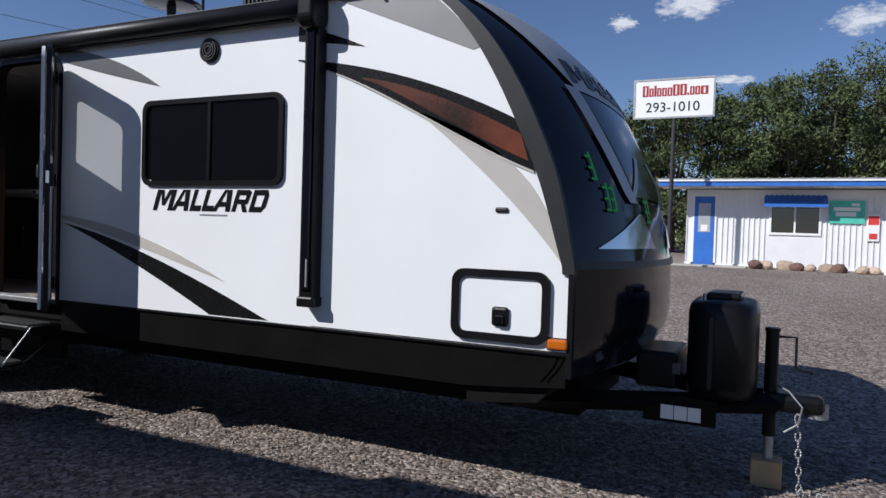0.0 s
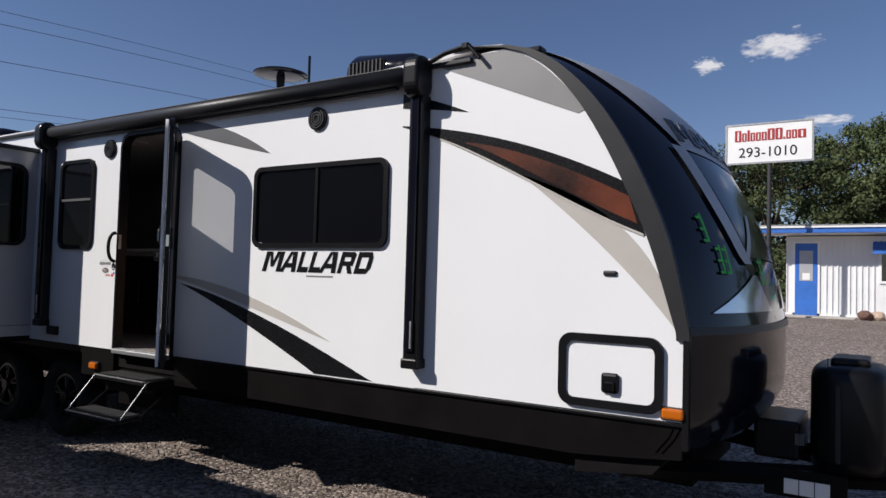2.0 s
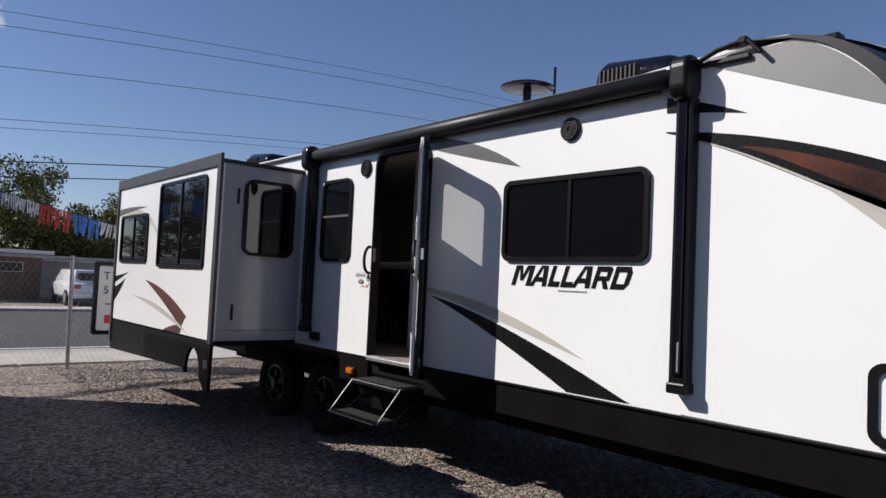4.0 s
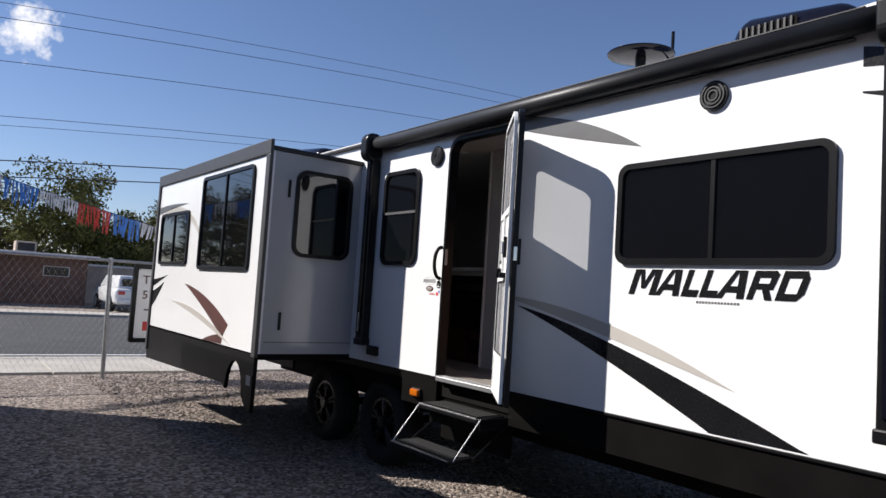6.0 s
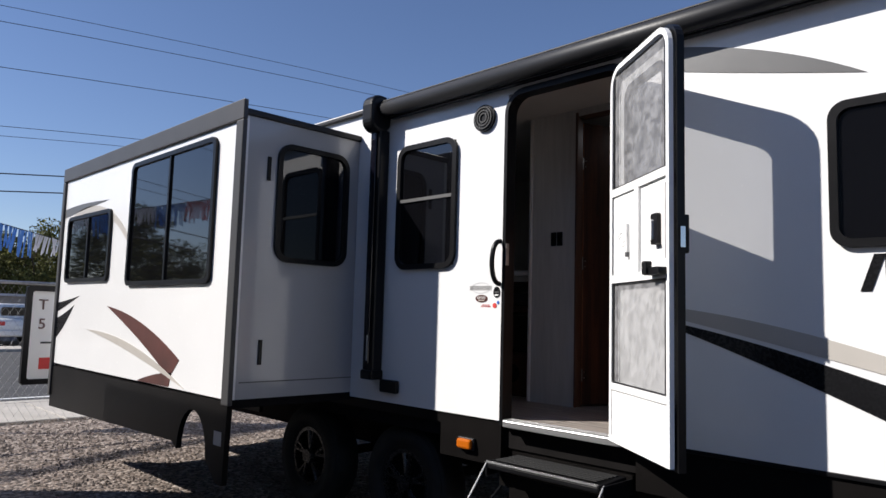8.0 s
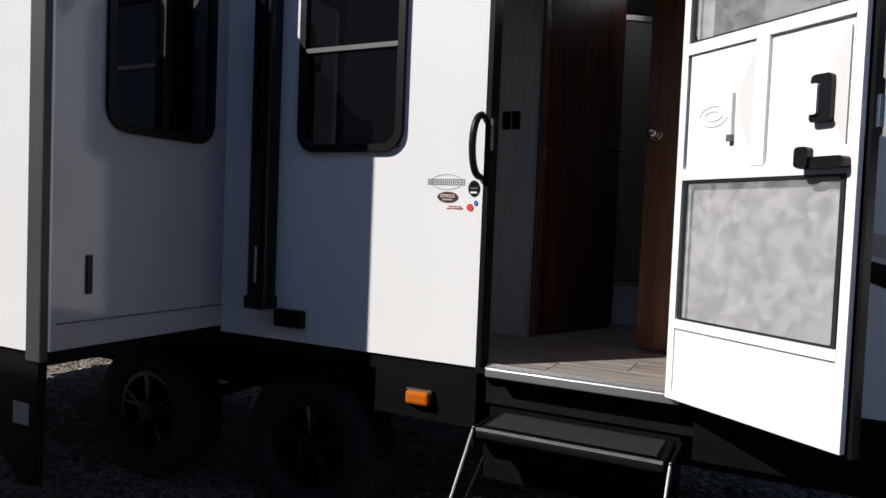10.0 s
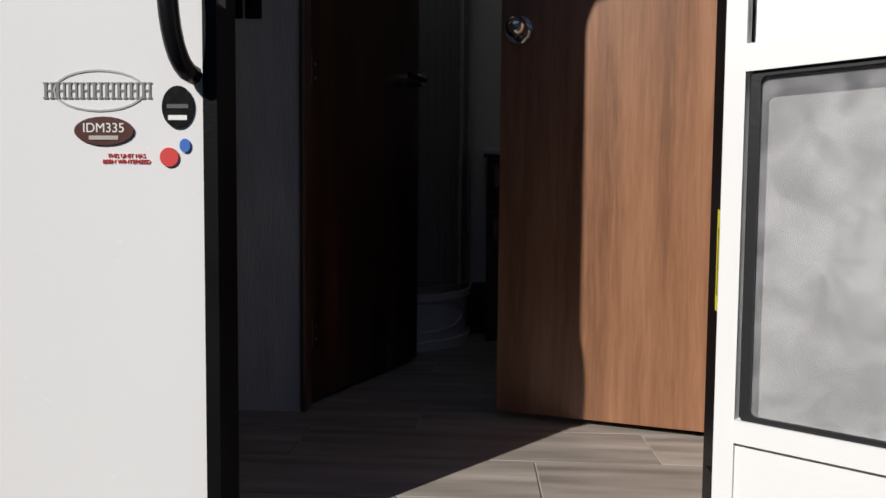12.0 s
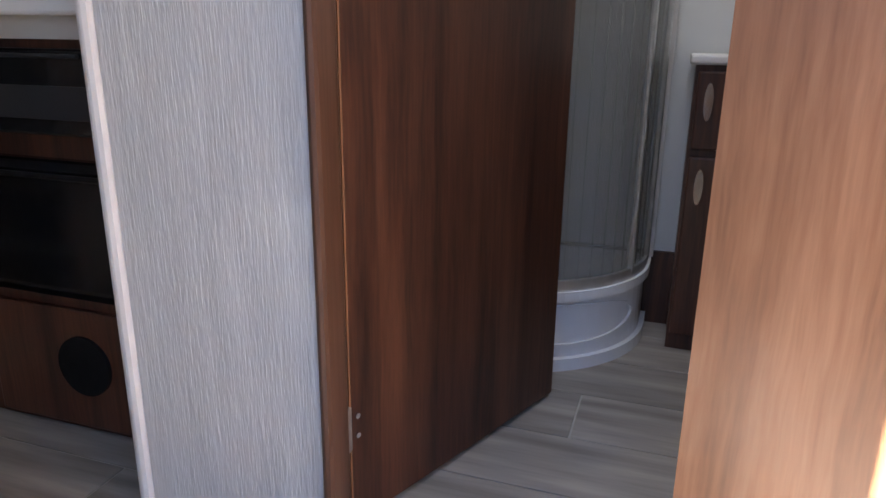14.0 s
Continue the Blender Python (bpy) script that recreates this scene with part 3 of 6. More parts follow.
    # entry grab handle
    pts = [(-0.470 - 0.014 * math.sin(q), -0.006 - 0.058 * math.sin(q) ** 0.7, 1.715 + 0.118 * math.cos(q)) for q in np.linspace(0.02, 3.12, 17)]
    part("grab_handle", chain(bmesh.new(), pts, 0.014), M_BLACK, trailer, "black curved grab handle", True)


build_body()


# slanted block shapes in a unit box, by kind
BLOCKS = {
    "M": [[(0, 0), (0.22, 0), (0.22, 1), (0, 1)], [(0.78, 0), (1, 0), (1, 1), (0.78, 1)], [(0.20, 1), (0.42, 0.25), (0.56, 0.25), (0.34, 1)], [(0.42, 0.25), (0.56, 0.25), (0.80, 1), (0.62, 1)]],
    "A": [[(-0.12, 0), (0.14, 0), (0.52, 1), (0.34, 1)], [(0.72, 0), (1, 0), (0.80, 1), (0.50, 1)], [(0.20, 0.22), (0.82, 0.22), (0.80, 0.44), (0.28, 0.44)]],
    "L": [[(0, 0), (0.34, 0), (0.34, 1), (0, 1)], [(0.30, 0), (1.02, 0), (1.0, 0.26), (0.30, 0.26)]],
    "R": [[(0, 0), (0.25, 0), (0.25, 1), (0, 1)], [(0.22, 0.76), (0.84, 0.76), (0.92, 0.92), (0.82, 1), (0.22, 1)], [(0.70, 0.44), (0.92, 0.52), (0.96, 0.90), (0.70, 0.78)], [(0.22, 0.36), (0.90, 0.36), (0.92, 0.56), (0.22, 0.56)], [(0.48, 0.38), (0.74, 0.38), (1.0, 0), (0.72, 0)]],
    "D": [[(0, 0), (0.25, 0), (0.25, 1), (0, 1)], [(0.22, 0), (0.78, 0), (0.98, 0.24), (0.22, 0.24)], [(0.22, 0.76), (0.98, 0.76), (0.84, 1), (0.22, 1)], [(0.72, 0.2), (0.98, 0.22), (0.99, 0.78), (0.74, 0.8)]],
}


def build_decals():
    swoosh("black_stripe", [(0.38, 1.44), (1.1, 1.34), (2.27, 0.885)], [(0.38, 1.44), (1.0, 1.25), (1.8, 0.885)], M_INK, trailer, label="black vinyl swoosh")
    bm = prism(bmesh.new(), [(1.79, 0.885), (2.28, 0.885), (1.9, 1.0)], on_y, -0.001, -0.0028)
    part("black_stripe", bm, M_INK, trailer)
    swoosh("grey_stripe", [(0.30, 1.50), (1.1, 1.46), (1.93, 1.10)], [(0.30, 1.485), (1.05, 1.33), (1.93, 1.10)], M_TAUPE, trailer, label="taupe vinyl swoosh")
    swoosh("roof_stripe", [(0.28, 2.72), (0.9, 2.63), (1.32, 2.375)], [(0.28, 2.63), (0.7, 2.51), (1.32, 2.375)], M_GREY, trailer, label="grey vinyl swoosh")
    bm = prism(bmesh.new(), [(2.72, 2.79)] + [(x, 2.79 - 0.415 * (x - 2.72)) for x in np.linspace(2.8, 3.60, 12)] +
               [(capx(z) - 0.085, z) for z in np.linspace(2.44, 2.83, 16)] + [(2.72, 2.83)], on_y, 0.0, -0.003)
    part("nose_stripe", bm, M_PEWTER, trailer, "grey vinyl panel under the roof curve")
    # long spear with a copper heart
    swoosh("spear_outline", [(2.46, 2.462), (3.15, 2.38), (3.62, 2.17), (3.875, 2.04)], [(2.46, 2.455), (2.95, 2.31), (3.50, 1.95), (3.965, 1.775)], M_INK, trailer, label="black spear-shaped vinyl stripe")
    swoosh("spear_heart", [(2.92, 2.325), (3.26, 2.27), (3.62, 2.11), (3.88, 1.975)], [(2.92, 2.315), (3.10, 2.27), (3.50, 2.02), (3.925, 1.835)], M_RUST, trailer, lift=0.005, label="copper-brown vinyl spear")
    swoosh("spear_line", [(2.60, 2.405), (2.98, 2.31), (3.50, 1.965), (3.955, 1.785)], [(2.60, 2.40), (2.98, 2.295), (3.50, 1.95), (3.96, 1.77)], M_TAUPE, trailer, lift=0.006)
    swoosh("arm_stripe", [(2.46, 2.66), (2.7, 2.60), (2.93, 2.50)], [(2.46, 2.57), (2.7, 2.54), (2.93, 2.50)], M_INK, trailer)
    swoosh("nose_swoosh", [(3.27, 2.12), (3.70, 1.97), (4.02, 1.78), (4.12, 1.34)], [(3.27, 2.12), (3.58, 1.88), (3.88, 1.62), (4.11, 1.33)], M_TAUPE, trailer, label="taupe vinyl swoosh")
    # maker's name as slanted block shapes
    w = part("maker_name", bx(1.275, 1.277, -0.002, -0.001, 1.548, 1.55), M_INK, trailer, "slanted black block shapes of the maker's name")
    lead = 1.275
    for kind, wd in zip("MALLARD", (0.172, 0.132, 0.092, 0.092, 0.132, 0.125, 0.125)):
        bm = bmesh.new()
        for k, poly in enumerate(BLOCKS[kind]):
            prism(bm, [(lead + u * wd + 0.048 * v, 1.548 + 0.138 * v) for u, v in poly], on_y, -0.001, -0.003 - 0.0003 * k)
        part("block", bm, M_INK, w)
        lead += wd + 0.014
    for k in range(14):
        part("small_print", bx(1.70 + k * 0.017, 1.711 + k * 0.017, -0.002, -0.001, 1.517, 1.528), M_GREY, w)
    # stickers beside the door
    def oval(x, z, a, b, d0, d1):
        return prism(bmesh.new(), [(x + a * math.cos(t * 0.2618), z + b * math.sin(t * 0.2618)) for t in range(24)], on_y, d0, d1)
    o1 = [(-0.617 + 0.070 * math.cos(t * 0.2618), 1.577 + 0.031 * math.sin(t * 0.2618)) for t in range(24)]
    o2 = [(-0.617 + 0.067 * math.cos(t * 0.2618), 1.577 + 0.028 * math.sin(t * 0.2618)) for t in range(24)]
    st = part("maker_badge", ring(bmesh.new(), o1, o2, on_y, 0, -0.0012), M_SILVER, trailer, "silver oval badge outline")
    bm = bmesh.new()
    for k in range(9):
        x = -0.700 + k * 0.0185
        for a, w in ((0.0, 0.0042), (0.0102, 0.0030)):
            box(bm, x + a, x + a + w, -0.0014, 0, 1.565, 1.589)
            box(bm, x + a - 0.0016, x + a + w + 0.0016, -0.0016, 0, 1.565, 1.5672)
            box(bm, x + a - 0.0016, x + a + w + 0.0016, -0.0016, 0, 1.5868, 1.589)
        box(bm, x, x + 0.012, -0.0012, 0, 1.5755, 1.5785)
    part("badge_print", bm, M_PEWTER, st)
    md = part("model_badge", oval(-0.610, 1.518, 0.045, 0.021, 0, -0.003), M_MAROON, trailer, "dark oval model badge")
    lettering("model_number", "IDM335", 0.0195, (-0.610, -0.003, 1.516), UPRIGHT @ Matrix.Diagonal((1, 1, 0.15, 1)), M_SIGN, md, "pale model number")
    part("badge_print", bx(-0.632, -0.588, -0.004, -0.003, 1.505, 1.511), M_TAUPE, md)
    bd = part("round_badge", oval(-0.498, 1.553, 0.024, 0.031, 0, -0.003), M_INK, trailer, "dark oval sticker")
    part("badge_print", bx(-0.512, -0.484, -0.004, -0.003, 1.534, 1.541), M_SIGN, bd)
    part("badge_print", bx(-0.514, -0.482, -0.004, -0.003, 1.551, 1.557), M_GREY, bd)
    part("seal", oval(-0.512, 1.480, 0.014, 0.014, 0, -0.003), M_RED, trailer, "round red seal sticker")
    part("shield", oval(-0.488, 1.497, 0.008, 0.010, 0, -0.003), M_BLUE, trailer, "small blue shield sticker")
    lettering("notice", "THIS UNIT HAS\nBEEN WINTERIZED", 0.0085, (-0.577, -0.001, 1.479), UPRIGHT @ Matrix.Diagonal((1, 1, 0.15, 1)), M_RED, trailer, "small red printed notice")


build_decals()


def cap_point(s, z, off=0.0, zoff=0.0):
    """A point on the moulded front: s from -1 to 1 across, by height."""
    b = 0.25 * (1 - abs(s) ** 2.6)
    x = capx(max(z, 1.3)) + b + off
    if z < 0.98:
        x -= 0.12 * ((0.98 - z) / 0.26) ** 2
    return Vector((x, 1.25 + 1.245 * s, z + zoff))


def cap_patch(name, rows, material, parent, off, label="", thick=0.02, smooth=True):
    """A sheet on the front: rows of (z, s0, s1)."""
    bm = bmesh.new()
    n = 20
    for o in (off, off - thick):
        g = [[bm.verts.new(cap_point(a + (b - a) * i / n, z, o, o * 0.5 if z > 2.3 else 0)) for i in range(n + 1)] for z, a, b in rows]
        for r in range(len(g) - 1):
            for i in range(n):
                bm.faces.new((g[r][i], g[r][i + 1], g[r + 1][i + 1], g[r + 1][i]))
    return part(name, bm, material, parent, label, smooth)


def build_cap():
    zs = list(np.linspace(1.33, 2.80, 30)) + [2.83, 2.85, 2.87, 2.885, 2.893]
    cap = cap_patch("front_cap", [(z, -1, 1) for z in zs], M_GLOSS, trailer, 0.0, "glossy black moulded front cap", 0.03)
    cap_patch("silver_crown", [(z, -0.60 - 0.33 * ((z - 2.29) / 0.59) ** 0.8, 0.60 + 0.33 * ((z - 2.29) / 0.59) ** 0.8) for z in np.linspace(2.29, 2.885, 18)], M_SILVER, cap, 0.012, "silver painted crown of the cap")
    # silver chevron and tinted front window
    for sg in (-1, 1):
        def both(z, a, c):
            return (z, *sorted((sg * a, sg * c)))
        cap_patch("chevron", [both(z, 0.50 + 0.20 * ((z - 1.66) / 0.64) ** 0.6, 0.40 + 0.19 * ((z - 1.66) / 0.64) ** 0.7) for z in np.linspace(1.66, 2.30, 14)], M_SILVER, cap, 0.016)
        cap_patch("chevron", [both(z, 0.44 - 0.32 * (z - 1.66) / 0.30, 0.50 - 0.32 * (z - 1.66) / 0.30) for z in np.linspace(1.66, 1.96, 8)], M_SILVER, cap, 0.015)
        cap_patch("lower_facet", [both(z, 0.36 - 0.16 * (1.60 - z) / 0.20, 0.40 + 0.45 * (1.60 - z) / 0.20) for z in np.linspace(1.40, 1.60, 5)], M_CHROME, cap, 0.010)
    cap_patch("front_window", [(z, -0.40 - 0.16 * (z - 1.70) / 0.56, 0.40 + 0.16 * (z - 1.70) / 0.56) for z in np.linspace(1.70, 2.28, 10)], M_OVEN, cap, 0.008, "tinted front window")
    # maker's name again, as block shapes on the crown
    s0 = -0.60
    for kind, wd in zip("MALLARD", (0.21, 0.16, 0.115, 0.115, 0.16, 0.15, 0.15)):
        bm = bmesh.new()
        for poly in BLOCKS[kind]:
            lo = [bm.verts.new(cap_point(s0 + u * wd, 2.33 + 0.135 * v, 0.013, 0.007)) for u, v in poly]
            hi = [bm.verts.new(cap_point(s0 + u * wd, 2.33 + 0.135 * v, 0.019, 0.010)) for u, v in poly]
            bm.faces.new(lo)
            bm.faces.new(hi[::-1])
            for i in range(len(poly)):
                j = (i + 1) % len(poly)
                bm.faces.new((lo[i], lo[j], hi[j], hi[i]))
        part("block", bm, M_INK, cap)
        s0 += wd + 0.02
    # price written on the cap in green marker
    for s0, z0 in ((-0.74, 1.60), (-0.69, 1.60), (-0.80, 1.76), (-0.30, 1.55), (-0.25, 1.55)):
        for dz in (0.0, 0.06, 0.12):
            cap_patch("marker_stroke", [(z0 + dz, s0, s0 + 0.035), (z0 + dz + 0.014, s0, s0 + 0.035)], M_LIME, cap, 0.014, thick=0.003)
        cap_patch("marker_stroke", [(z0 + q * 0.05, s0 + 0.025, s0 + 0.04) for q in range(4)], M_LIME, cap, 0.0145, thick=0.003)
    cap_patch("seam_band", [(1.295, -1, 1), (1.31, -1, 1), (1.335, -1, 1)], M_TRIM, cap, 0.014, "dark seam strip")
    cap_patch("stone_guard", [(z, -1, 1) for z in (0.72, 0.80, 0.9, 1.0, 1.1, 1.2, 1.30)], M_GLOSS, cap, 0.0, "glossy black stone guard", 0.03)
    bm = bmesh.new()
    prism(bm, [(3.6, 0.55), (4.0, 0.6), (4.17, 0.8), (3.6, 0.8)], on_y, 0.05, SIDE - 0.05)
    part("front_belly", bm, M_UNDER, trailer)
    # charcoal trim that follows the curve on both sides
    outer = [(capx(z) + 0.012, z) for z in np.linspace(1.27, 2.893, 40)]
    inner = [(min(capx(z) - 0.012, capx(z) - 0.05 - 0.05 * math.sin(max(0.0, (z - 1.3)) / 1.6 * 3.1)), z) for z in np.linspace(1.27, 2.84, 40)]
    for y0, y1 in ((-0.018, 0.03), (SIDE + 0.015, SIDE + 0.063)):
        bm = bmesh.new()
        for i in range(39):
            v = [bm.verts.new((p[0], y, p[1])) for y in (y0, y1) for p in (outer[i], outer[i + 1], inner[i + 1], inner[i])]
            for q in ((0, 1, 2, 3), (7, 6, 5, 4), (0, 4, 5, 1), (3, 2, 6, 7), (1, 5, 6, 2), (0, 3, 7, 4)):
                bm.faces.new([v[t] for t in q])
        bmesh.ops.remove_doubles(bm, verts=bm.verts, dist=1e-5)
        part("cap_trim", bm, M_TRIM, trailer, "charcoal curved corner trim")
    part("corner_post", bx(4.155, 4.185, -0.012, 0.03, 0.75, 1.29, bevel=0.004), M_BLACK, trailer)
    part("top_light", bx(3.24, 3.36, 0.03, 0.12, 2.80, 2.838, bevel=0.012), M_BLACK, trailer, "black clearance light housing")


build_cap()


def build_slide():
    """The room that slides out of the side."""
    X0, X1, Y = -5.10, -1.78, -0.885
    z0, z1 = 0.89, 2.60
    sl = part("slide_out", wall_cells(X0, X1, z0, z1, [(-3.42, -2.13, 1.61, 2.48), (-4.85, -3.87, 1.65, 2.18)], on_y, Y, Y + 0.04), M_WHITE, trailer, "white slide-out room with dark windows")
    part("end_wall", wall_cells(Y + 0.04, 0.3, z0, z1, [(-0.60, -0.12, 1.76, 2.42)], on_x, X1, X1 - 0.04), M_END, sl, "smooth slide-out end wall, greyed for its shade")
    part("end_wall_far", bx(X0, X0 + 0.04, Y + 0.04, 0.3, z0, z1), M_WHITE, sl)
    part("roof", bx(X0 - 0.02, X1 + 0.02, Y + 0.01, 0.3, z1, z1 + 0.04, bevel=0.008), M_TRIM, sl)
    part("floor_slab", bx(X0, X1, Y + 0.02, 0.3, z0 - 0.05, z0), M_UNDER, sl)
    part("flange", bx(X0 - 0.03, X1 + 0.03, Y - 0.02, Y + 0.012, z1 - 0.035, z1 + 0.09, bevel=0.006), M_FLANGE, sl, "charcoal top flange")
    part("flange", bx(X1 - 0.055, X1 + 0.03, Y - 0.02, Y + 0.012, 0.86, z1 - 0.036, bevel=0.006), M_FLANGE, sl)
    part("flange", bx(X0 - 0.03, X0 + 0.03, Y - 0.02, Y + 0.012, 0.60, z1 - 0.036, bevel=0.006), M_FLANGE, sl)
    part("bottom_seam", bx(X1, X1 + 0.004, Y + 0.06, 0.0, 0.985, 0.992), M_GREY, sl)
    # skirt with the fender arch cut in it
    pts = [(X0, 0.86), (X1, 0.88), (X1 - 0.02, 0.40), (X1 - 0.10, 0.40), (X1 - 0.24, 0.52)]
    pts += [(X1 - 0.24 - 0.40 * (1 - math.cos(t)) / 2, 0.52 + 0.27 * math.sin(t)) for t in np.linspace(0.3, math.pi, 12)]
    pts += [(X1 - 0.72, 0.56), (X0, 0.50)]
    part("slide_skirt", prism(bmesh.new(), pts, on_y, Y - 0.004, Y + 0.03), M_SKIRT, sl, "black slide-out skirt with a fender cutout")
    part("skirt_sticker", prism(bmesh.new(), [(X1 - 0.14, 0.62), (X1 - 0.05, 0.62), (X1 - 0.05, 0.70), (X1 - 0.14, 0.70)], on_y, Y - 0.004, Y - 0.007), M_TAUPE, sl)
    for z in (2.22, 1.09):
        part("end_slot", bx(X1, X1 + 0.01, Y + 0.175, Y + 0.20, z, z + 0.15, bevel=0.003), M_BLACK, sl)
    for w in (lambda: window(-3.45, -2.08, 1.575, 2.515, on_y, Y, -1, trailer, "v", 0.06), lambda: window(-4.9, -3.84, 1.62, 2.21, on_y, Y, -1, trailer, "v", 0.06),
              lambda: window(-0.64, -0.09, 1.72, 2.475, on_x, X1, 1, trailer, "", 0.10)):
        w()
    # vinyl on the slide-out
    k = dict(place=on_y, d=Y)
    swoosh("maroon_blade", [(-3.83, 1.42), (-3.1, 1.36), (-2.46, 1.08)], [(-3.83, 1.42), (-3.2, 1.22), (-2.80, 1.05), (-2.60, 0.95)], M_MAROON, sl, label="maroon vinyl blade", **k)
    swoosh("maroon_blade", [(-3.12, 0.895), (-2.85, 0.97), (-2.56, 0.99)], [(-3.12, 0.892), (-2.8, 0.893), (-2.60, 0.895)], M_MAROON, sl, **k)
    swoosh("taupe_blade", [(-4.25, 1.22), (-3.3, 1.23), (-2.36, 0.90)], [(-4.25, 1.22), (-3.35, 1.12), (-2.36, 0.90)], M_TAUPE, sl, lift=0.005, label="taupe vinyl blade", **k)
    swoosh("grey_blade", [(-5.06, 2.30), (-4.6, 2.33), (-3.95, 2.29)], [(-5.06, 2.22), (-4.6, 2.26), (-3.95, 2.29)], M_GREY, sl, **k)
    swoosh("taupe_arch", [(-4.9, 2.2), (-4.4, 2.36), (-3.85, 2.26), (-3.5, 1.98)], [(-4.9, 2.18), (-4.4, 2.28), (-3.85, 2.2), (-3.5, 1.92)], M_TAUPE, sl, **k)
    swoosh("dark_blade", [(-5.06, 1.44), (-4.8, 1.46), (-4.5, 1.50)], [(-5.06, 1.36), (-4.8, 1.42), (-4.5, 1.50)], M_INK, sl, **k)
    swoosh("dark_blade", [(-5.06, 1.30), (-4.85, 1.34), (-4.62, 1.42)], [(-5.06, 1.12), (-4.85, 1.22), (-4.62, 1.42)], M_INK, sl, **k)


build_slide()


def build_awning():
    bm = rod(bmesh.new(), (-1.52, -0.074, 2.745), (2.55, -0.074, 2.745), 0.051, 24)
    box(bm, -1.52, 2.55, -0.065, -0.02, 2.77, 2.795)
    aw = part("awning", bm, M_TRIM, trailer, "rolled charcoal awning in its tube", True)
    part("valance", bx(-1.4, 2.44, -0.055, -0.02, 2.684, 2.696, bevel=0.004), M_BLACK, aw)
    part("valance_edge", bx(-1.5, 2.5, -0.10, -0.055, 2.790, 2.800, bevel=0.003), M_TRIM, aw)
    for x in (-1.50, 2.62):
        s = 1 if x > 0 else -1
        hd = part("awning_head", prism(bmesh.new(), rounded(-0.17, 0.0, 2.60, 2.845, 0.075), on_x, x - 0.055, x + 0.055), M_BLACK, aw, "black awning end cap", False)
        mb = hd.modifiers.new("edge", "BEVEL")
        mb.width, mb.segments = 0.02, 3
        part("awning_arm", bx(x - 0.05, x + 0.05, -0.09, -0.004, 1.03, 2.62, bevel=0.012), M_BLACK, aw, "black awning support arm")
        part("arm_channel", bx(x - 0.025, x + 0.025, -0.105, -0.088, 1.10, 2.6, bevel=0.006), M_GLOSS, aw)
        part("arm_foot", bx(x - 0.058, x + 0.058, -0.10, 0.0, 1.0, 1.06, bevel=0.01), M_BLACK, aw)
        part("pull_strip", bx(x + 0.012, x + 0.02, -0.112, -0.104, 1.12, 1.28), M_STEEL, aw)
    # rail clamp near the nose
    bm = chain(bmesh.new(), [(2.66, -0.06, 2.80), (2.78, -0.05, 2.85), (2.90, -0.04, 2.872)], 0.015)
    box(bm, 2.90, 2.945, -0.06, -0.01, 2.855, 2.895, 0.008)
    rod(bm, (2.95, -0.05, 2.87), (3.02, -0.05, 2.79), 0.012)
    part("awning_bracket", bm, M_BLACK, aw)


build_awning()


def build_roof_gear():
    for x in (1.87, -4.0):
        bm = bx(x - 0.36, x + 0.36, 0.48, 1.25, 2.84, 3.225, bevel=0.12, seg=5)
        for v in bm.verts:
            if v.co.z > 3.09:
                v.co.z -= 0.09 * abs(v.co.x - x + 0.1) / 0.36
        ac = part("air_conditioner", bm, M_GLOSS, trailer, "glossy black rooftop air conditioner", True)
        part("vent_recess", bx(x - 0.27, x + 0.06, 0.476, 0.482, 3.00, 3.10, bevel=0.002), M_UNDER, ac)
        for k in range(9):
            part("vent_slat", bx(x - 0.265 + k * 0.036, x - 0.253 + k * 0.036, 0.466, 0.480, 3.00, 3.10), M_TRIM, ac)
    # round antenna: a shallow lens-shaped head on a stem
    cx, cy, cz = 0.97, 0.40, 3.085
    bm = bmesh.new()
    rows = []
    for r, z in ((0.02, -0.024), (0.14, -0.018), (0.205, -0.006), (0.212, 0.004), (0.18, 0.016), (0.09, 0.024), (0.02, 0.026)):
        rows.append([bm.verts.new((cx + r * math.cos(q * 0.19635), cy + r * math.sin(q * 0.19635), cz + z)) for q in range(32)])
    for p, q in zip(rows, rows[1:]):
        for i in range(32):
            bm.faces.new((p[i], p[(i + 1) % 32], q[(i + 1) % 32], q[i]))
    bm.faces.new(rows[0])
    bm.faces.new(rows[-1])
    an = part("tv_antenna", bm, M_GLOSS, trailer, "glossy black round rooftop TV antenna", True)
    part("stem", rod(bmesh.new(), (cx, cy, 2.84), (cx, cy, cz - 0.02), 0.022, 14, 0.035), M_BLACK, an)
    part("base", bx(cx - 0.08, cx + 0.08, cy - 0.08, cy + 0.08, 2.84, 2.865, bevel=0.008), M_BLACK, an)
    part("whip_antenna", rod(bmesh.new(), (1.02, 0.66, 2.84), (1.02, 0.66, 3.30), 0.011), M_BLACK, trailer)
    part("roof_vent", bx(-0.9, -0.45, 1.0, 1.45, 2.84, 2.93, bevel=0.03), M_EDGE, trailer)


build_roof_gear()


